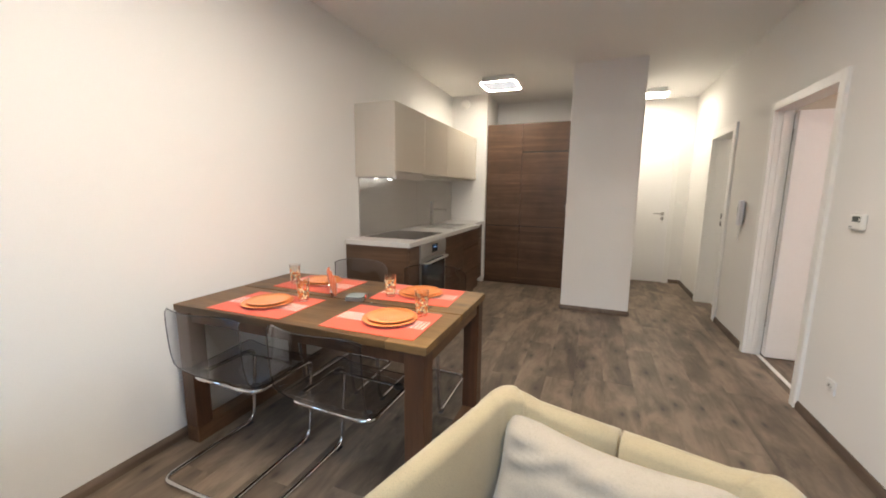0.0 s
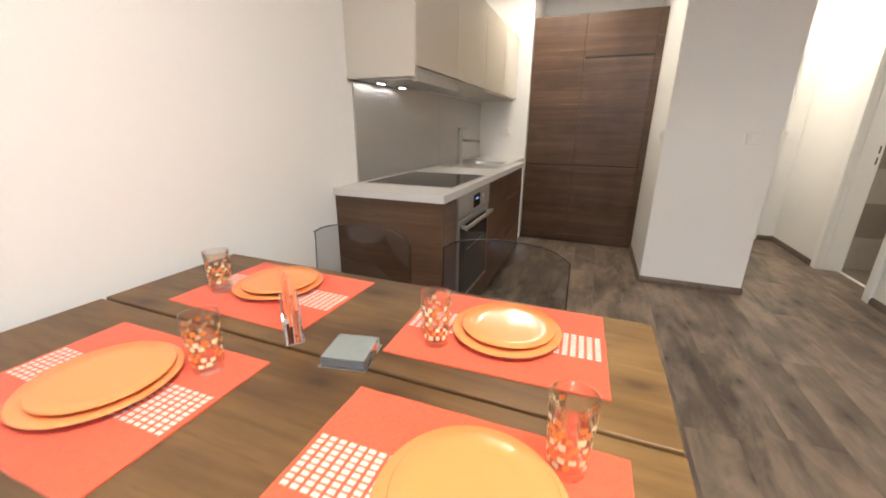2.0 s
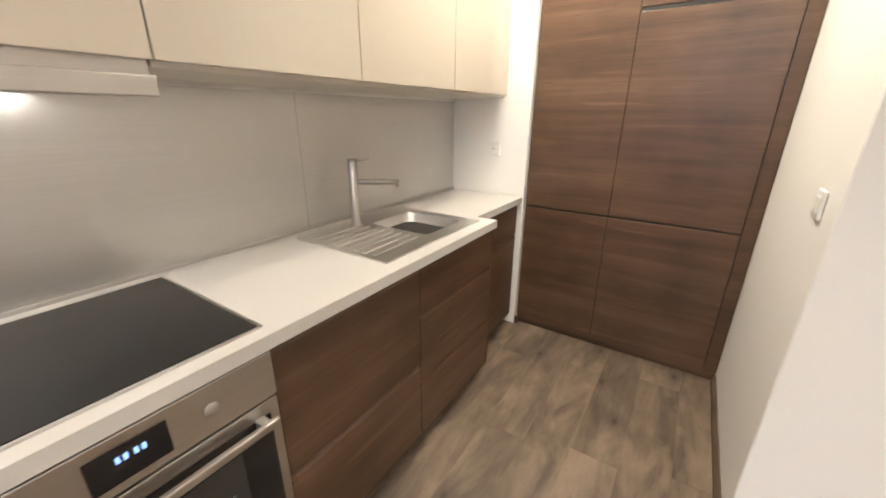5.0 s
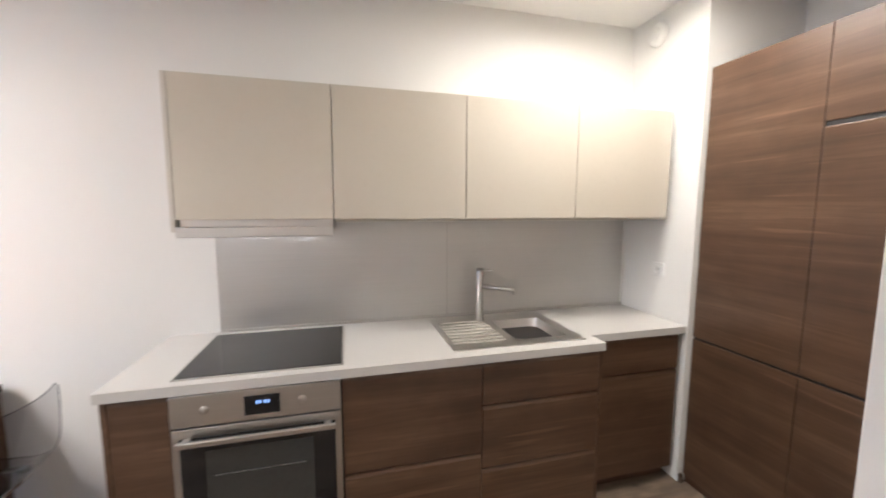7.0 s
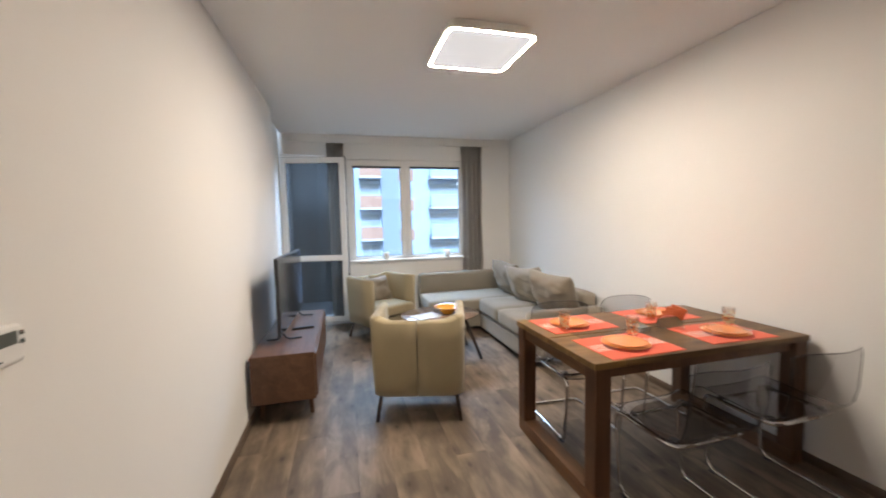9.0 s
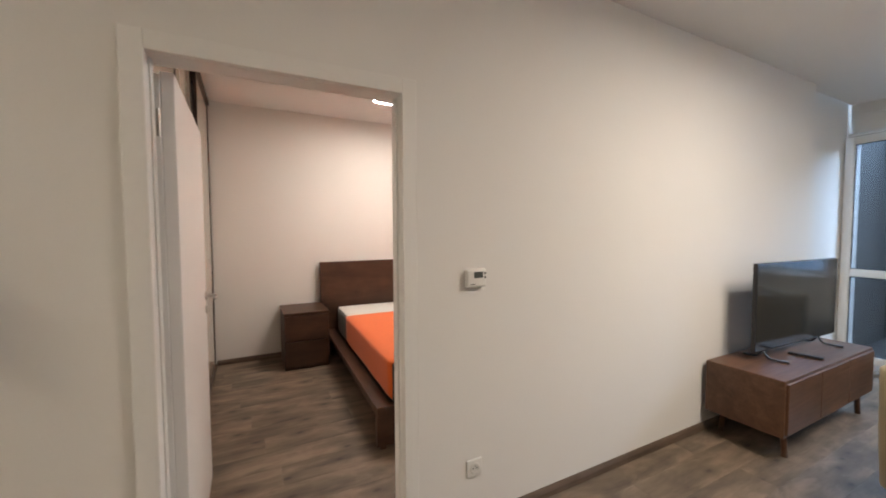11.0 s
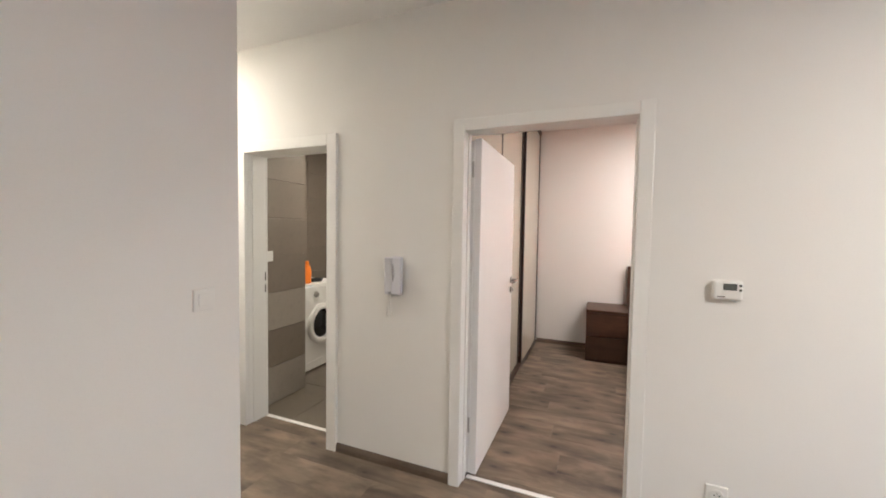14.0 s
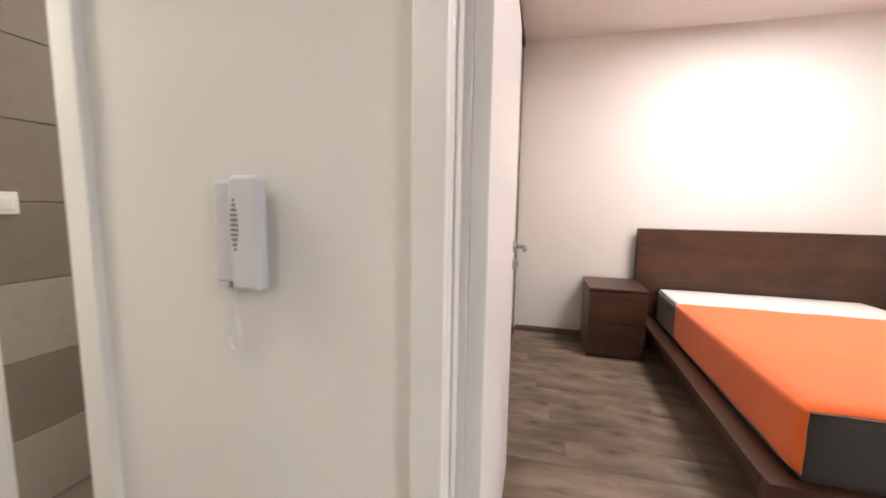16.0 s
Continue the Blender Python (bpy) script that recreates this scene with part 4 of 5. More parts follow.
def plate(cx, cy, r, z, label):
    prof = [(0, 0.004), (r * 0.6, 0.004), (r * 0.66, 0.006), (r * 0.97, 0.0115), (r, 0.013), (r * 0.985, 0.015), (r * 0.66, 0.0095), (r * 0.58, 0.0085), (0, 0.0085)]
    prof = [(0, 0), (r * 0.5, 0), (r * 0.52, 0.004)] + prof[1:]
    return solid("plate", lathe(prof, 56, (cx, cy, z)), M_PLATE, label, "plate", "orange plates", smooth=True)


PL = [(1.158, 2.455), (0.475, 2.43), (1.105, 2.89), (0.43, 2.895)]
for cx, cy in PL:
    plate(cx, cy, 0.123, TZ + 0.0042, "orange glazed dinner plate on an orange placemat")
    plate(cx + 0.003, cy + 0.005, 0.106, TZ + 0.0128, "smaller orange plate stacked on the dinner plate")


def tumbler(cx, cy, seed):
    e = thing("tumbler", (cx, cy, TZ + 0.003), "clear drinking glass with orange and yellow printed squares", "glass", "four printed tumblers")
    at = (cx, cy, TZ + 0.0045)
    h, r0, r1 = 0.118, 0.026, 0.033
    prof = [(0, 0), (r0, 0), (r1, h), (r1 - 0.0022, h), (r0 - 0.002, 0.012), (0, 0.012)]
    part("glass_body", lathe(prof, 32, at), M_TUMBLER, e, "", True)
    rnd = random.Random(seed)
    go, gy = bmesh.new(), bmesh.new()
    for row in range(7):
        for col in range(12):
            if rnd.random() < 0.28:
                continue
            z = 0.018 + row * 0.0115 + rnd.uniform(-0.002, 0.002)
            a = 2 * math.pi * (col + 0.5 * (row % 2)) / 12
            r = r0 + (r1 - r0) * z / h + 0.0004
            bm = go if rnd.random() < 0.42 else gy
            w = rnd.uniform(0.12, 0.19)
            hh = rnd.uniform(0.0075, 0.0105)
            vs = []
            for dz in (0, hh):
                rr = r + (r1 - r0) * dz / h
                for da in (-w, 0, w):
                    vs.append(bm.verts.new((at[0] + rr * math.cos(a + da), at[1] + rr * math.sin(a + da), at[2] + z + dz)))
            bm.faces.new((vs[0], vs[1], vs[4], vs[3]))
            bm.faces.new((vs[1], vs[2], vs[5], vs[4]))
    part("orange_print", go, M_PRINT_O, e, "orange printed squares")["kind"] = "stuff"
    part("yellow_print", gy, M_PRINT_Y, e, "pale yellow printed squares")["kind"] = "stuff"
    return e


for i, (cx, cy) in enumerate(((1.262, 2.563), (0.605, 2.535), (0.972, 2.79), (0.3, 2.81))):
    tumbler(cx, cy, i)

# napkin holder, a metal half ring holding folded paper napkins, and a set of coasters
nh = thing("napkin_holder", (0.64, 2.72, TZ), "shiny metal napkin holder with red napkins, on the table", "napkin holder")
NM = pose(0.64, 2.72, TZ, 0, 0, -44)
for dy in (-0.018, 0.018):
    arc = [(0.075 * math.cos(radians(a)), dy, 0.006 + 0.082 * math.sin(radians(a))) for a in range(0, 181, 12)]
    g = bmesh.new()
    for p, q in zip(arc, arc[1:]):
        vs = [g.verts.new((p[0], dy, 0.002)), g.verts.new((q[0], dy, 0.002)), g.verts.new((q[0], dy, q[2])), g.verts.new((p[0], dy, p[2]))]
        g.faces.new(vs)
    bmesh.ops.remove_doubles(g, verts=g.verts, dist=0.0003)
    bmesh.ops.solidify(g, geom=list(g.faces), thickness=0.002)
    part("side_plate", moved(g, NM), M_CHROME, nh)
part("base_strip", moved(box(-0.075, 0.075, -0.02, 0.02, 0, 0.003, 0.001), NM), M_CHROME, nh)
for k, dy in enumerate((-0.011, -0.004, 0.004, 0.011)):
    g = box(-0.045, 0.04, dy - 0.003, dy + 0.003, 0.012, 0.125 - 0.006 * k, 0.001)
    fan = Matrix.Translation((-0.05, 0, 0.01)) @ Matrix.Rotation(radians(-22 + 13 * k), 4, "Y") @ Matrix.Translation((0.05, 0, -0.01))
    part("napkin", moved(lumpy(g, 0.001, 30, k), NM @ fan), M_NAPKIN, nh, "folded red paper napkin")
cs = thing("coaster_set", (0.83, 2.68, TZ), "square glass and metal coasters stacked in a holder", "coasters")
CM = pose(0.83, 2.68, TZ, 0, 0, 12)
part("tray", moved(box(-0.05, 0.05, -0.05, 0.05, 0, 0.003, 0.001), CM), M_CHROME, cs)
for k in range(4):
    part("coaster", moved(box(-0.045, 0.045, -0.045, 0.045, 0.0035 + k * 0.005, 0.0078 + k * 0.005, 0.001), CM), M_NICKEL if k < 3 else plain("coaster_glass", (0.2, 0.22, 0.21), 0.08), cs)
part("post", moved(box(0.046, 0.05, -0.012, 0.012, 0, 0.03, 0.001), CM), M_CHROME, cs)


# ---- cantilever chairs ----
def chair():
    """Clear shell on a chrome cantilever frame; it faces +y, base centre at the origin."""
    e = thing("dining_chair", (0, 0, 0), "smoky clear plastic dining chair on a chrome cantilever frame", "chair", "four dining chairs")
    bm = bmesh.new()
    prof = [(0.235, 0.435), (0.2, 0.452), (0.1, 0.447), (-0.02, 0.44), (-0.12, 0.437), (-0.185, 0.452), (-0.225, 0.495), (-0.25, 0.565), (-0.268, 0.65), (-0.283, 0.73), (-0.295, 0.795), (-0.298, 0.805)]
    n = 16
    grid = []
    for i, (y, z) in enumerate(prof):
        t = i / (len(prof) - 1)
        w = 0.235 - 0.012 * t
        row = []
        for j in range(n + 1):
            u = 2 * j / n - 1
            back = max(0.0, (t - 0.45) / 0.55)
            bow = 0.075 * back * u * u
            lift = 0.02 * (1 - back) * (abs(u) ** 4)
            drop = (0.03 * abs(u) ** 6) if i >= len(prof) - 2 else 0.0
            row.append(bm.verts.new((u * w, y + bow, z + lift - drop)))
        grid.append(row)
    for i in range(len(prof) - 1):
        for j in range(n):
            bm.faces.new((grid[i][j], grid[i][j + 1], grid[i + 1][j + 1], grid[i + 1][j]))
    shell = part("shell", bm, M_SHELL, e, "smoky clear plastic seat and back", True)
    # thicker rim that catches the light
    me = shell.data
    vs = [v.co.copy() for v in me.vertices]
    cols = n + 1
    rim_pts = [vs[i * cols] for i in range(len(prof))] + [vs[(len(prof) - 1) * cols + j] for j in range(1, cols)] + [vs[i * cols + n] for i in range(len(prof) - 2, -1, -1)] + [vs[j] for j in range(n - 1, 0, -1)]
    part("shell_rim", tube(rim_pts, 0.003, 6, True), M_EDGE, shell, "thick polished shell edge", True)
    r = 0.0105
    path = rounded([(0, -0.15, 0.424), (-0.2, -0.15, 0.424), (-0.2, 0.21, 0.425), (-0.2, 0.17, 0.013), (-0.2, -0.33, 0.012), (0.2, -0.33, 0.012), (0.2, 0.17, 0.013), (0.2, 0.21, 0.425), (0.2, -0.15, 0.424), (0, -0.15, 0.424)], 0.055, 6)
    part("frame", tube(path, r, 10), M_CHROME, e, "bent chrome tube frame", True)
    part("cross_bar", tube([(-0.2, 0.14, 0.424), (0.2, 0.14, 0.424)], 0.008, 8), M_CHROME, e, "", True)
    for x in (-0.17, 0.17):
        for y in (-0.12, 0.12):
            part("seat_pad", lathe([(0, 0), (0.02, 0), (0.022, 0.006), (0.018, 0.016), (0, 0.016)], 20, (x, y, 0.43)), M_BLACK, e, "round black seat mount")
    for x in (-0.2, 0.2):
        part("glide", box(x - 0.012, x + 0.012, 0.12, 0.16, 0.0, 0.004, 0.001), M_BLACK, e)
    return e


c0 = chair()
c0.matrix_basis = pose(0.43, 2.335, 0, 0, 0, 0)
c0.name = "dining_chair"
copy_thing(c0, pose(1.02, 2.345, 0, 0, 0, -2))
copy_thing(c0, pose(0.4, 3.125, 0, 0, 0, 180))
copy_thing(c0, pose(0.99, 3.135, 0, 0, 0, 181))


# ---- living room ----
sf = thing("corner_sofa", (0.6, 0.3, 0), "grey-brown fabric corner sofa with a chaise under the window", "sofa")
part("base", soft_box(0.03, 0.87, 0.0, 1.3, 0.05, 0.24, 0.02, 8, 0.002), M_SOFA, sf, "pull-out base front")
part("chaise_base", soft_box(0.03, 1.5, -0.88, 0.0, 0.05, 0.24, 0.02, 8, 0.002), M_SOFA, sf)
part("seat_cushion", soft_box(0.2, 0.89, 0.01, 0.62, 0.25, 0.43, 0.045, 10, 0.006, 2), M_SOFA, sf)
part("seat_cushion", soft_box(0.2, 0.89, 0.63, 1.23, 0.25, 0.43, 0.045, 10, 0.006, 3), M_SOFA, sf)
part("chaise_cushion", soft_box(0.2, 1.52, -0.72, 0.0, 0.25, 0.42, 0.045, 12, 0.006, 4), M_SOFA, sf)
part("window_backrest", soft_box(0.05, 1.5, -0.88, -0.7, 0.25, 0.68, 0.035, 10, 0.004, 5), M_SOFA, sf, "low backrest along the window wall")
part("wall_backrest", soft_box(0.03, 0.21, -0.7, 1.23, 0.25, 0.66, 0.035, 10, 0.004, 6), M_SOFA, sf)
part("armrest", soft_box(0.03, 0.86, 1.24, 1.37, 0.05, 0.54, 0.04, 8, 0.003, 7), M_SOFA, sf, "padded armrest")
for i, (y, x, tilt, w) in enumerate(((-0.14, 0.28, 21, 0.56), (0.44, 0.29, 21, 0.62), (1.02, 0.3, 21, 0.62))):
    g = pillow(w, 0.48, 0.21, 3.1 * i, 0.05, 0.1)
    g = moved(g, pose(x + 0.04, y, 0.425, 0, 0, 90 + (10, 14, 12)[i]) @ pose(0, 0, 0, tilt, (3, -4, 2)[i], 0))
    solid("cushion", g, (M_CUSH2, M_SOFA, M_CUSH2)[i], "large grey-brown back cushion slumped on the sofa", "cushion", "sofa back cushions", smooth=True)
for p in sf.children:
    for f in p.data.polygons:
        f.use_smooth = True
for x, y in ((0.12, 1.3), (0.8, 1.3), (0.8, 0.1), (1.42, -0.1), (1.42, -0.8), (0.12, -0.8)):
    part("foot", box(x - 0.025, x + 0.025, y - 0.025, y + 0.025, 0.0, 0.052, 0.004), M_BLACK, sf)


def armchair():
    """Two bent shells meet at a seam in the back; it faces +y."""
    e = thing("armchair", (0, 0, 0), "beige fabric armchair with a split curved back and dark legs", "armchair", "two beige armchairs")
    for s in (-1, 1):
        # outline of one shell in plan, from the seam at the back round to the arm's front
        inner = [(0.004, -0.26), (0.2, -0.255), (0.262, -0.235), (0.275, -0.17), (0.285, 0.26)]
        outer = [(0.004, -0.335), (0.26, -0.325), (0.325, -0.295), (0.34, -0.22), (0.35, 0.26)]
        ip = rounded([(s * x, y, 0) for x, y in inner], 0.05, 4)
        op = rounded([(s * x, y, 0) for x, y in outer], 0.05, 4)
        n = min(len(ip), len(op))
        bm = bmesh.new()
        secs = []
        for k in range(n):
            a, b = ip[k], op[k]
            t = k / (n - 1)
            top = 0.736 + 0.034 * min(1.0, 2.4 * t) - 0.012 * max(0, t - 0.75) / 0.25
            zs = 0.2
            mid = (a + b) / 2
            ring = []
            for q, z in ((a, zs), (a, top - 0.02), (a * 0.8 + b * 0.2, top - 0.005), (mid, top), (a * 0.2 + b * 0.8, top - 0.005), (b, top - 0.02), (b * 0.985, 0.45), (b * 0.955, zs)):
                ring.append(bm.verts.new((q.x, q.y, z)))
            secs.append(ring)
        for A, B in zip(secs, secs[1:]):
            for k in range(8):
                bm.faces.new((A[k], A[(k + 1) % 8], B[(k + 1) % 8], B[k]))
        bm.faces.new(secs[0])
        bm.faces.new(secs[-1])
        bmesh.ops.subdivide_edges(bm, edges=list(bm.edges), cuts=1, use_grid_fill=True)
        part("shell", lumpy(bm, 0.002, 7.0, s), M_ARMCH, e, "upholstered half of the back with its arm", True)
    part("seat_base", soft_box(-0.285, 0.285, -0.27, 0.27, 0.18, 0.3, 0.025, 8, 0.002), M_ARMCH, e, "", True)
    part("seat_cushion", soft_box(-0.28, 0.28, -0.25, 0.31, 0.3, 0.43, 0.04, 10, 0.005, 9), M_ARMCH, e, "", True)
    for x in (-0.272, 0.272):
        for y, dy in ((-0.23, -0.05), (0.22, 0.03)):
            part("leg", tube([(x, y, 0.185), (x * 1.1, y + dy, 0.0)], 0.014, 10), M_DLEG, e, "slim dark wooden leg", True)
    return e


a1 = armchair()
a1.matrix_basis = pose(1.985, 1.705, 0, 0, 0, 165)
a2 = copy_thing(a1, pose(2.1, -0.22, 0, 0, 0, 31))


def lean_cushion(m, seed, label, mat=None):
    g = moved(pillow(0.54, 0.35, 0.17, seed, 0.05, 0.11), m @ pose(0, -0.12, 0.405, 24, 0, 0))
    solid("cushion", g, mat or M_CUSH, label, "cushion", "armchair cushions", smooth=True)


lean_cushion(a1.matrix_basis @ pose(0.02, 0, 0), 21.0, "pale beige scatter cushion leaning in the armchair")
lean_cushion(a2.matrix_basis, 33.0, "taupe scatter cushion leaning in the armchair", M_CUSH2)

ct = thing("coffee_table", (1.58, 0.72, 0), "oval wooden coffee table on splayed dark legs", "coffee table")
part("tabletop", lathe([(0, 0.0), (0.38, 0.0), (0.405, 0.008), (0.41, 0.018), (0.405, 0.022), (0, 0.022)], 56, (1.58, 0.72, 0.43), 1.0, 0.85), wood("coffee_top", (0.16, 0.1, 0.07), (0.24, 0.16, 0.115), (0.32, 0.22, 0.16), 0, 0.14, 9.0), ct, "smooth glossy wooden top", True)
for x, y in ((0.3, 0.22), (-0.3, 0.22), (0.3, -0.22), (-0.3, -0.22)):
    part("leg", tube([(1.58 + x * 0.75, 0.72 + y * 0.75, 0.43), (1.58 + x * 1.25, 0.72 + y * 1.1, 0.0)], 0.016, 10), M_DLEG, ct, "", True)
solid("bowl", lathe([(0, 0), (0.05, 0), (0.055, 0.006), (0.12, 0.06), (0.142, 0.075), (0.138, 0.078), (0.115, 0.062), (0.05, 0.012), (0, 0.011)], 44, (1.5, 0.74, 0.4525)), M_BOWL, "glossy orange bowl on the coffee table", "bowl", smooth=True)
solid("magazine", moved(box(-0.14, 0.14, -0.1, 0.1, 0, 0.006, 0.001), pose(1.74, 0.8, 0.4525, 0, 0, 24)), plain("paper_cover", (0.6, 0.62, 0.66), 0.3, var=0.1, grain=6), "pale magazine lying on the coffee table", "magazine")

ts = thing("tv_stand", (3.0, 1.03, 0), "low walnut television stand on short legs against the wall", "TV stand")
part("body", box(2.77, 3.2, 0.33, 1.735, 0.16, 0.507, 0.005), M_TVSTAND, ts)
for i in range(3):
    y = 0.35 + i * 0.457
    part("door", box(2.756, 2.772, y, y + 0.453, 0.18, 0.488, 0.003), M_TVSTAND, ts)
for x in (2.82, 3.15):
    for y in (0.42, 1.6):
        part("leg", tube([(x, y, 0.162), (x - 0.01 if x < 3 else x + 0.01, y, 0)], 0.017, 10), M_TVSTAND, ts, "", True)

tv = thing("television", (3.01, 0.93, 0.507), "flat black television on two splayed feet on the stand", "television")
TM = pose(3.01, 0.93, 0.507, 0, 0, -2)
part("screen_body", moved(box(-0.012, 0.014, -0.585, 0.585, 0.06, 0.665, 0.006), TM), M_BLACK, tv)
part("electronics_box", moved(box(0.0142, 0.045, -0.34, 0.34, 0.09, 0.38, 0.012), TM), M_BLACK, tv)
part("screen", moved(box(-0.0135, -0.0118, -0.577, 0.577, 0.07, 0.657), TM), M_SCREEN, tv, "dark glossy screen")
for y in (-0.33, 0.46):
    part("foot", moved(tube(rounded([(-0.13, y - 0.05, 0.007), (-0.03, y, 0.016), (0.0, y, 0.07)], 0.03), 0.008, 8), TM), M_BLACK, tv, "", True)
    part("foot", moved(tube(rounded([(0.12, y - 0.03, 0.007), (0.03, y, 0.016), (0.0, y, 0.07)], 0.03), 0.008, 8), TM), M_BLACK, tv, "", True)
solid("remote_control", moved(box(-0.09, 0.09, -0.021, 0.021, 0, 0.018, 0.005), pose(2.91, 1.06, 0.5075, 0, 0, 10)), M_BLACK, "black remote control lying on the television stand", "remote control")
for x in (1.95, 1.03):
    solid("mug", lathe([(0, 0), (0.036, 0), (0.042, 0.006), (0.045, 0.1), (0.041, 0.1), (0.038, 0.01), (0, 0.01)], 28, (x, -0.945, 0.896)), M_WHITEP, "white pot standing on the window sill", "pot", "pots on the sill", smooth=True)


# ---- wall fittings ----
th = thing("thermostat", (RX, 3.59, 1.18), "off-white wall thermostat with a grey display", "thermostat")
part("case", box(RX - 0.028, RX, 3.536, 3.644, 1.141, 1.227, 0.012, 3), M_WHITEP, th)
part("display", box(RX - 0.0293, RX - 0.028, 3.559, 3.606, 1.185, 1.213), M_LCD, th, "grey display")
for z in (1.186, 1.205):
    part("button", box(RX - 0.0305, RX - 0.028, 3.542, 3.552, z - 0.004, z + 0.006, 0.001), M_LCD, th)
part("marking", box(RX - 0.0288, RX - 0.028, 3.599, 3.626, 1.155, 1.159), M_LCD, th)

ic = thing("intercom", (RX, 5.18, 1.153), "pale grey wall intercom handset with a cord loop", "intercom")
part("base", box(RX - 0.03, RX, 5.172, 5.25, 1.054, 1.258, 0.006), M_PHONE, ic)
part("handset", box(RX - 0.054, RX - 0.02, 5.128, 5.19, 1.044, 1.266, 0.008), M_PHONE, ic, "pale grey handset")
g = bmesh.new()
for k in range(11):
    w = 0.015 * math.sin(math.pi * (k + 0.5) / 11) + 0.002
    box(RX - 0.0555, RX - 0.0535, 5.176 - w / 2, 5.176 + w / 2, 1.122 + k * 0.0095, 1.1275 + k * 0.0095, bm=g)
part("speaker_slots", g, plain("slot_grey", (0.2, 0.2, 0.22), 0.5), ic, "grey speaker slots")
part("cord", tube(rounded([(RX - 0.015, 5.224, 1.047), (RX - 0.012, 5.226, 1.002), (RX - 0.012, 5.246, 0.920), (RX - 0.014, 5.228, 0.897), (RX - 0.016, 5.209, 0.922), (RX - 0.02, 5.222, 1.002), (RX - 0.028, 5.2, 1.057)], 0.02), 0.004, 8), M_WHITEP, ic, "thin white cord hanging in a loop", True)
part("hook_tab", box(RX - 0.034, RX - 0.012, 5.215, 5.243, 1.042, 1.055, 0.003), M_PHONE, ic)


def plate_fitting(name, m, label, category, socket=False):
    """A square frame and rocker or socket, built facing -y at the origin."""
    e = thing(name, m.translation, label, category)
    part("frame", moved(box(-0.041, 0.041, -0.01, 0, -0.041, 0.041, 0.004), m), M_WHITEP, e)
    if socket:
        g = lathe([(0, -0.012), (0.018, -0.012), (0.021, 0.0), (0.026, 0.002), (0.026, 0.0035), (0.022, 0.0035)], 28)
        part("insert", moved(g, m @ pose(0, -0.01, 0, 90, 0, 0)), M_WHITEP, e, "", True)
        for x in (-0.0095, 0.0095):
            part("pin_hole", moved(cyl((x, -0.0105, 0), (x, -0.0125, 0), 0.0028, 10), m), M_BLACK, e)
        part("earth_pin", moved(cyl((0, -0.01, 0.011), (0, -0.018, 0.011), 0.0024, 10), m), M_NICKEL, e)
    else:
        part("rocker", moved(box(-0.024, 0.024, -0.0145, -0.009, -0.024, 0.024, 0.003), m), M_WHITEP, e, "white rocker")
    return e


plate_fitting("light_switch", pose(2.234, 5.43, 1.148), "white square light switch on the column", "light switch")
plate_fitting("light_switch", pose(1.69, 5.585, 1.152, 0, 0, -90), "white square light switch on the column's side", "light switch")
plate_fitting("light_switch", pose(3.135, HALL_Y, 1.16), "white square light switch beside the entrance door", "light switch")
plate_fitting("light_switch", pose(3.5, 6.488, 1.2), "white square light switch on the bathroom tiles", "light switch")
plate_fitting("wall_socket", pose(RX, 3.59, 0.291, 0, 0, -90), "white square wall socket on the white wall", "socket", True)
plate_fitting("wall_socket", pose(0.3, 6.36, 1.18), "white square wall socket above the worktop", "socket", True)
sv = thing("air_vent", (0.2, 6.36, 2.53), "small white round vent cover on the wall above the cabinets", "vent")
part("cover", moved(lathe([(0, 0.03), (0.05, 0.03), (0.062, 0.018), (0.065, 0.0), (0, 0)], 32), pose(0.2, 6.36, 2.53, 90, 0, 0)), M_WHITEP, sv, "", True)
part("boss", moved(lathe([(0, 0.036), (0.03, 0.036), (0.034, 0.03), (0, 0.03)], 24), pose(0.2, 6.36, 2.53, 90, 0, 0)), M_WHITEP, sv)

# ---- bedroom ----
BED_PLACE = pose(6.2, 3.752, 0, 0, 0, -2.0) @ Matrix.Diagonal((1.11, 1, 1, 1)) @ pose(-6.14, -3.722, 0)
bd = thing("bed", (5.2, 2.85, 0), "dark brown veneer double bed with a high headboard", "bed")
part("headboard", box(6.14, 6.2, 2.0, 3.752, 0.02, 1.045, 0.004), M_MALM, bd)
part("side_rail", box(4.24, 6.14, 3.6, 3.7, 0.235, 0.27, 0.003), M_MALMX, bd, "wide flat side ledge")
part("side_rail", box(4.24, 6.14, 2.05, 2.15, 0.235, 0.27, 0.003), M_MALMX, bd)
part("side_board", box(4.24, 6.14, 3.6, 3.625, 0.07, 0.2345, 0.002), M_MALMX, bd)
part("side_board", box(4.24, 6.14, 2.125, 2.15, 0.07, 0.2345, 0.002), M_MALMX, bd)
part("foot_board", box(4.19, 4.238, 2.05, 3.7, 0.02, 0.275, 0.003), M_MALM, bd, "low foot end")
part("slat_base", box(4.24, 6.13, 2.15, 3.6, 0.2, 0.25), M_DARK, bd)
for y in (2.07, 3.64):
    part("foot", box(6.03, 6.12, y, y + 0.04, 0.0, 0.235), M_MALM, bd)
    part("foot", box(4.192, 4.236, y, y + 0.04, 0.0, 0.021), M_MALM, bd)
mt = thing("mattress", (5.2, 2.85, 0.26), "thick mattress with a white top and dark grey sides", "mattress")
part("core", soft_box(4.245, 6.12, 2.17, 3.58, 0.25, 0.524, 0.03, 12, 0.002), M_MATSIDE, mt, "dark grey mattress side", True)
part("top_layer", soft_box(4.262, 6.105, 2.187, 3.563, 0.5, 0.532, 0.012, 12, 0.002, 2), M_SHEET, mt, "white quilted top", True)
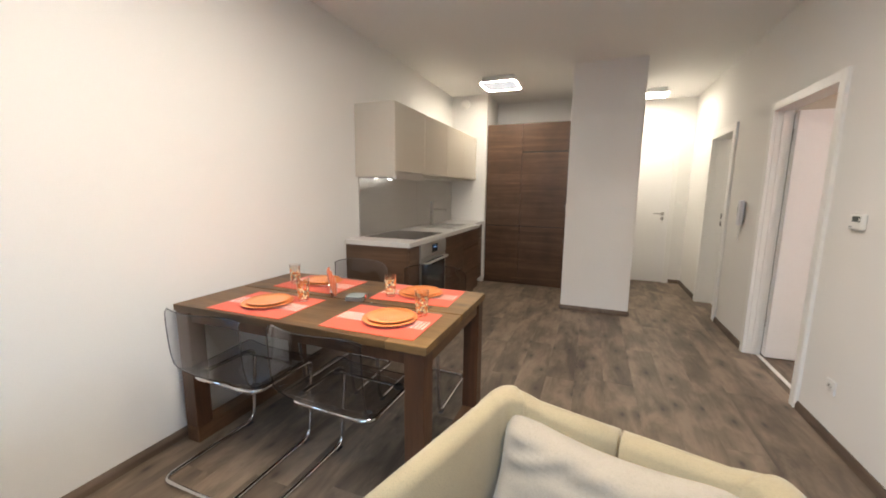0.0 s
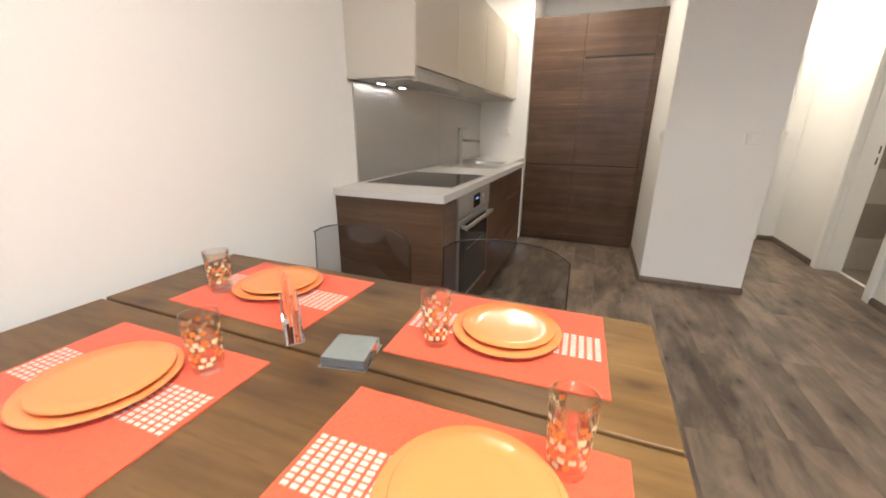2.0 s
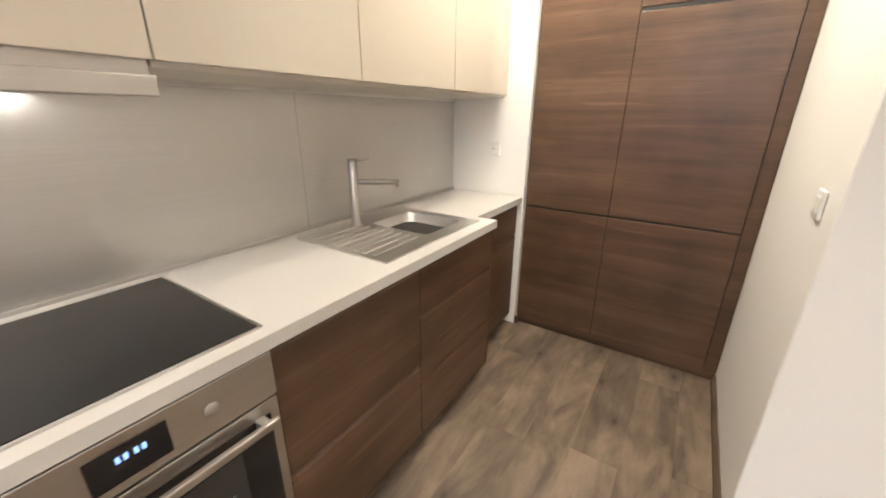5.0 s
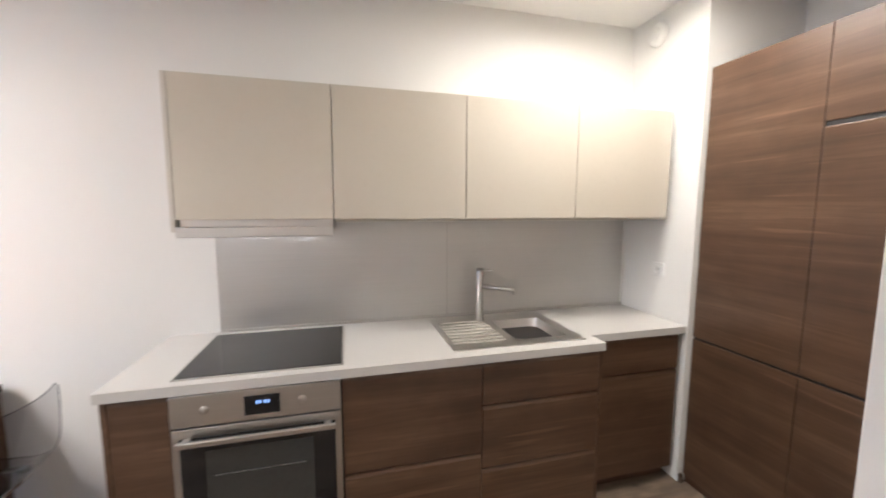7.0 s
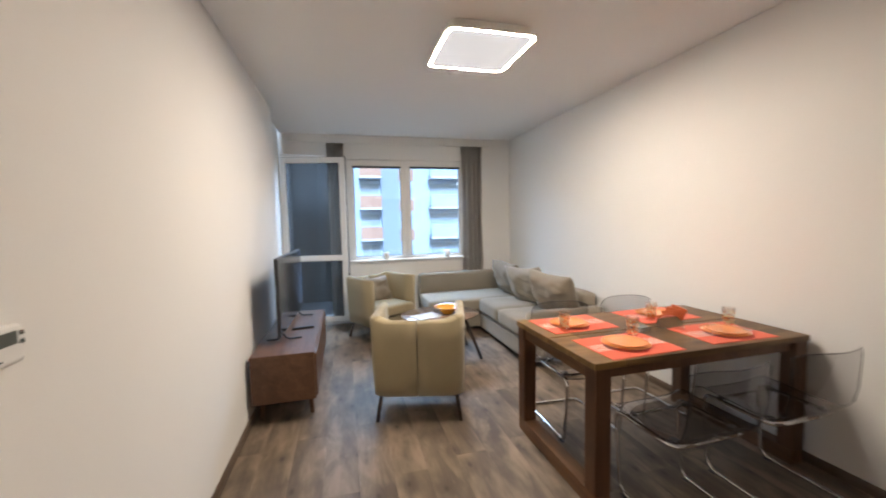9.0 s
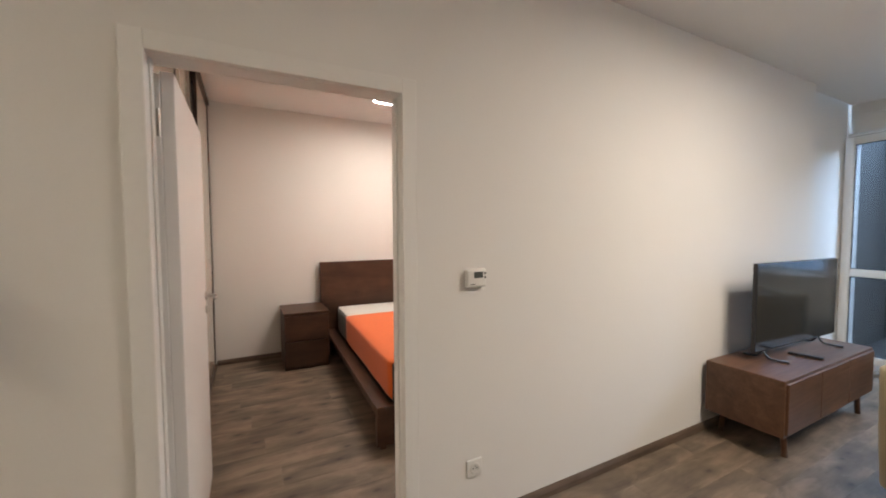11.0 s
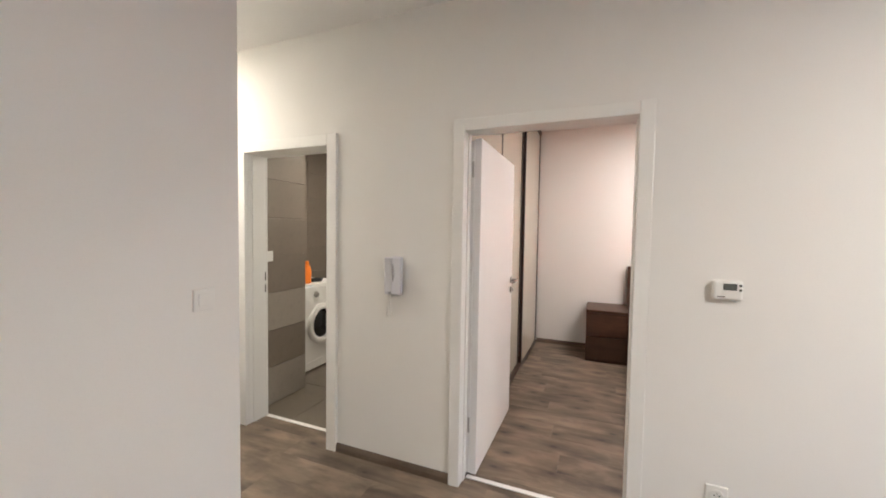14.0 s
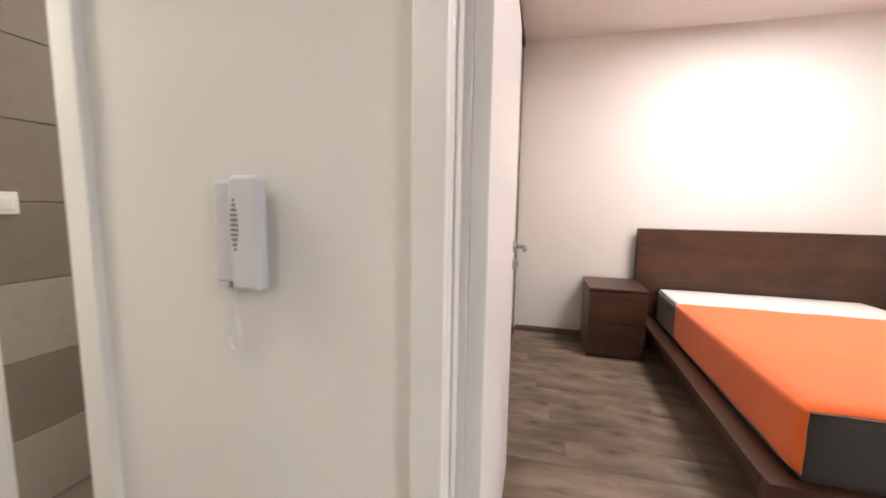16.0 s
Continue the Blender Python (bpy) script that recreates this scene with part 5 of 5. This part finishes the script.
g = soft_box(4.232, 5.62, 2.155, 3.595, 0.272, 0.545, 0.035, 18, 0.004, 8)
g.normal_update()
bmesh.ops.delete(g, geom=[f for f in g.faces if f.normal.z < -0.6 or f.normal.x < -0.75 or f.normal.x > 0.75], context="FACES")
for v in g.verts:
    if v.co.z < 0.31:
        v.co.z += 0.012 * noise.noise(v.co * 6)
    if v.co.x < 4.3:
        v.co.x += 0.006 * noise.noise(v.co * 14)
bmesh.ops.solidify(g, geom=list(g.faces), thickness=0.006)
moved(g, BED_PLACE)
solid("blanket", g, M_BLANKET, "orange blanket spread over the mattress, hanging down its long sides", "blanket", smooth=True)

for ob in (*bd.children, *mt.children):
    ob.data.transform(BED_PLACE)
ns = thing("nightstand", (6.03, 3.985, 0), "dark brown veneer nightstand with two drawers", "nightstand")
part("body", box(5.785, 6.28, 3.775, 4.205, 0.0, 0.56, 0.003), M_MALM, ns)
part("top", box(5.76, 6.282, 3.77, 4.21, 0.5605, 0.58, 0.003), M_MALM, ns)
for a, b in ((0.04, 0.285), (0.295, 0.546)):
    part("drawer_front", box(5.763, 5.7835, 3.78, 4.2, a, b, 0.003), M_MALM, ns)

wr = thing("wardrobe", (4.8, 5.1, 0), "built-in wardrobe with cream sliding doors in dark frames", "wardrobe")
part("body", box(RX + BED_T + 0.002, BX1 - 0.002, 4.9, 5.415, 0.0, BCZ - 0.002), M_CARC, wr)
part("floor_track", box(RX + BED_T + 0.002, BX1 - 0.002, 4.82, 4.9, 0.0, 0.022), M_DLEG, wr)
part("head_track", box(RX + BED_T + 0.002, BX1 - 0.002, 4.82, 4.9, BCZ - 0.05, BCZ - 0.002), M_DLEG, wr, "dark brown top track")
DW = (BX1 - RX - BED_T) / 3
for i in range(3):
    x0 = RX + BED_T + DW * i + 0.003
    y = 4.83 if i % 2 == 0 else 4.862
    d = part("sliding_door", box(x0 + 0.03, x0 + DW - 0.032, y + 0.006, y + 0.022, 0.023, BCZ - 0.051), M_CREAM, wr, "cream panel door")
    for a in (x0, x0 + DW - 0.033):
        part("edge_profile", box(a, a + 0.03, y, y + 0.028, 0.023, BCZ - 0.051, 0.003), M_DLEG, d, "dark brown edge profile")

# ---- bathroom ----
wm = thing("washing_machine", (4.48, 7.0, 0), "white front-loading washing machine with a dark round door", "washing machine")
WX0, WX1, WYF, WZ = 4.185, 4.78, 6.72, 0.85
part("cabinet", box(WX0, WX1, WYF, 7.25, 0.015, WZ, 0.012), M_WHITEP, wm)
part("top_plate", box(WX0, WX1, WYF + 0.01, 7.25, WZ + 0.0005, WZ + 0.02, 0.006), M_WHITEP, wm)
part("plinth_strip", box(WX0 + 0.01, WX1 - 0.01, WYF - 0.006, WYF - 0.0005, 0.02, 0.1, 0.002), M_WHITEP, wm)
wc = (4.44, WYF, 0.46)
part("door_ring", moved(lathe([(0.2, 0), (0.2, 0.02), (0.185, 0.035), (0.155, 0.035), (0.145, 0.02), (0.145, 0)], 44), pose(*wc, 90, 0, 0)), M_WHITEP, wm, "white ring of the door", True)
part("door_glass", moved(lathe([(0, 0.035), (0.08, 0.032), (0.13, 0.02), (0.147, 0.005)], 44), pose(*wc, 90, 0, 0)), M_BLACKGLASS, wm, "dark bulging door glass", True)
part("dial", moved(lathe([(0, 0.02), (0.026, 0.02), (0.03, 0)], 28), pose(4.36, WYF, 0.765, 90, 0, 0)), M_NICKEL, wm, "round programme dial", True)
part("display", box(4.56, 4.68, WYF - 0.003, WYF - 0.0005, 0.75, 0.8), M_BLACK, wm)
part("detergent_drawer", box(4.2, 4.3, WYF - 0.004, WYF - 0.0005, 0.72, 0.82, 0.002), M_WHITEP, wm)
for x in (WX0 + 0.05, WX1 - 0.05):
    for y in (WYF + 0.05, 7.2):
        part("foot", box(x - 0.02, x + 0.02, y - 0.02, y + 0.02, 0.0, 0.016), M_BLACK, wm)
wm.location.x -= 0.055
bo = thing("detergent_bottle", (4.31, 6.84, WZ + 0.02), "orange plastic detergent bottle on the washing machine", "bottle")
part("bottle", lathe([(0, 0), (0.045, 0), (0.05, 0.01), (0.05, 0.13), (0.035, 0.17), (0.018, 0.19), (0, 0.19)], 28, (4.31, 6.84, WZ + 0.0205), 1.0, 0.7), M_ORANGEP, bo, "", True)
part("cap", lathe([(0.021, 0), (0.019, 0.035), (0, 0.035)], 20, (4.31, 6.84, WZ + 0.2105)), M_ORANGEP, bo)
solid("soap_dish", lathe([(0, 0), (0.06, 0), (0.075, 0.03), (0.07, 0.032), (0.055, 0.008), (0, 0.008)], 28, (4.46, 6.86, WZ + 0.0205)), M_BLACK, "small dark dish on the washing machine", "dish", smooth=True)
fp = thing("flush_plate", (4.2, 7.39, 1.1), "square grey metal plate on the tiled wall", "wall plate")
part("plate", box(4.3, 4.46, 7.376, 7.386, 1.06, 1.22, 0.004), M_NICKEL, fp)
part("button", box(4.34, 4.42, 7.372, 7.376, 1.1, 1.18, 0.002), M_STEEL_Z, fp)

# ---- outdoors ----
structure("ground", box(-150, 150, -300, -1.8, -12.2, -12.0), M_GROUND)
# Added balcony shell, kept dark so the door glass shows a dim view.
bc = structure("balcony_floor", box(1.9, 3.6, -2.7, -1.25, -0.2, 0.0), M_BALCONY_DIM)
structure("balcony_side", box(3.4, 3.55, -2.7, -1.25, 0.0, 2.8), M_BALCONY_DIM)
structure("balcony_screen", box(2.65, 3.4, -2.75, -2.65, 0.0, 2.8), M_BALCONY_DIM)
ab = thing("apartment_building", (0, -36, -12), "pale apartment block with orange balconies across the street", "building")
FY = -31.0
part("wall", box(-30, 26, FY - 8, FY, -12, 16), M_FACADE_HAZE, ab, "pale rendered wall")
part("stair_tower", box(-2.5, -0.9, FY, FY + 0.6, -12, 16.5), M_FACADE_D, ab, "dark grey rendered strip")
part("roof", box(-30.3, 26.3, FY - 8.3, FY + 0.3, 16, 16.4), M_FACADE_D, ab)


def far_window(x, z, w, h):
    f = part("window", box(x, x + w, FY, FY + 0.06, z, z + h), M_FTRIM_HAZE, ab)
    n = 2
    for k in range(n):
        part("pane", box(x + 0.06 + k * w / n, x + (k + 1) * w / n - 0.06, FY + 0.061, FY + 0.075, z + 0.07, z + h - 0.07), M_FWIN_HAZE, f)
    part("sill", box(x - 0.05, x + w + 0.05, FY, FY + 0.15, z - 0.08, z), M_FTRIM_HAZE, f)


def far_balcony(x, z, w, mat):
    b = part("balcony", box(x, x + w, FY, FY + 1.3, z - 0.18, z), M_FTRIM_HAZE, ab)
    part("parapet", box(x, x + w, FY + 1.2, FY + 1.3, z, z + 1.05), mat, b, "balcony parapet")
    part("rail", box(x, x + w, FY + 1.22, FY + 1.28, z + 1.12, z + 1.17), M_FTRIM_HAZE, b)
    # Flat hazy panel painted as the balcony's shaded recess.
    part("recess", box(x + 0.15, x + w - 0.15, FY, FY + 0.05, z + 0.05, z + 2.2), M_FWIN_HAZE, b)


for k in range(-3, 5):
    z = k * 2.8
    far_balcony(-0.85, z, 1.9, M_PARAPET)
    far_balcony(-8.6, z, 3.2, M_FACADE_HAZE)
    far_balcony(9.0, z, 2.4, M_PARAPET)
    for x in (1.6, 3.7, 6.0, -14.5, -12.0, -18.0, 12.5, 15.0):
        far_window(x, z + 0.85, 1.5, 1.45)
    part("spandrel", box(-4.0, -2.6, FY, FY + 0.05, z - 0.3, z + 0.75), M_PARAPET, ab, "orange wall panel")
    far_window(-3.95, z + 0.85, 1.3, 1.4)

# ---- floor planks and tiles ----
PLANK_CACHE = {}


def plank_mesh(w, l):
    key = (round(w, 3), round(l, 3))
    if key not in PLANK_CACHE:
        PLANK_CACHE[key] = finish(box(-w / 2, w / 2, -l / 2, l / 2, -0.012, 0.0, 0.0005, 1), "plank", M_FLOOR)
    return PLANK_CACHE[key]


def lay(parent, x0, x1, y0, y1, off):
    W, L, gap = 0.192, 1.28, 0.0003
    i, x = 0, x0
    while x < x1 - 0.005:
        w = min(W, x1 - x)
        y = y0 - ((i * 0.47 + off) % 1.0) * L
        while y < y1 - 0.005:
            a, b = max(y, y0), min(y + L, y1)
            if b - a > 0.01:
                o = new("plank", plank_mesh(w - gap, b - a - gap))
                o.location = (x + w / 2, (a + b) / 2, 0)
                o.parent = parent
            y += L
        x += W
        i += 1


fl = structure("floor", box(0, RX + 0.15, WY, HALL_Y, -0.0125, -0.0121), M_DARK, "grey-brown laminate floor of knotty wood planks")
lay(fl, 0.0, RX + 0.15, WY, HALL_Y, 0.13)
fl2 = structure("floor_bedroom", box(RX + 0.1502, BX1, BY0, 5.42, -0.0125, -0.0121), M_DARK, "grey-brown laminate floor of knotty wood planks")
lay(fl2, RX + 0.1502, BX1, BY0, 5.42, 0.55)
fl3 = structure("floor_bathroom", box(RX + 0.1502, 5.45, 5.56, 7.4, -0.0125, -0.006), M_GROUT, "taupe tiled bathroom floor")
TILE_CACHE = {}


def tile(parent, sx, sy, sz, at, mat):
    key = (round(sx, 3), round(sy, 3), round(sz, 3), mat.name)
    if key not in TILE_CACHE:
        TILE_CACHE[key] = finish(box(-sx / 2, sx / 2, -sy / 2, sy / 2, -sz / 2, sz / 2, 0.0015, 1), "tile", mat)
    o = new("tile", TILE_CACHE[key])
    o.location = at
    o.parent = parent


for i in range(3):
    for j in range(3):
        tile(fl3, 0.597, 0.597, 0.008, (RX + 0.152 + 0.3 + 0.6 * i, 5.57 + 0.3 + 0.6 * j, -0.003), M_FTILE)
bw = bpy.data.objects["wall_bath_screen"]
for k in range(9):
    z = 0.155 + 0.3 * k
    if z + 0.15 > 2.6:
        break
    tile(bw, 0.503, 0.01, 0.297, (3.654, 6.494, z), M_TILEL if k in (0, 2) else M_TILE)
    tile(bw, 0.01, 0.895, 0.297, (3.91, 6.95, z), M_TILE)
bn = bpy.data.objects["wall_bath_north"]
bf = bpy.data.objects["wall_bath_far"]
for k in range(8):
    z = 0.155 + 0.3 * k
    for i in range(3):
        tile(bn, 0.5, 0.01, 0.297, (4.17 + 0.503 * i, 7.394, z), M_TILE)
    for j in range(3):
        tile(bf, 0.01, 0.597, 0.297, (5.444, 5.87 + 0.6 * j, z), M_TILE)
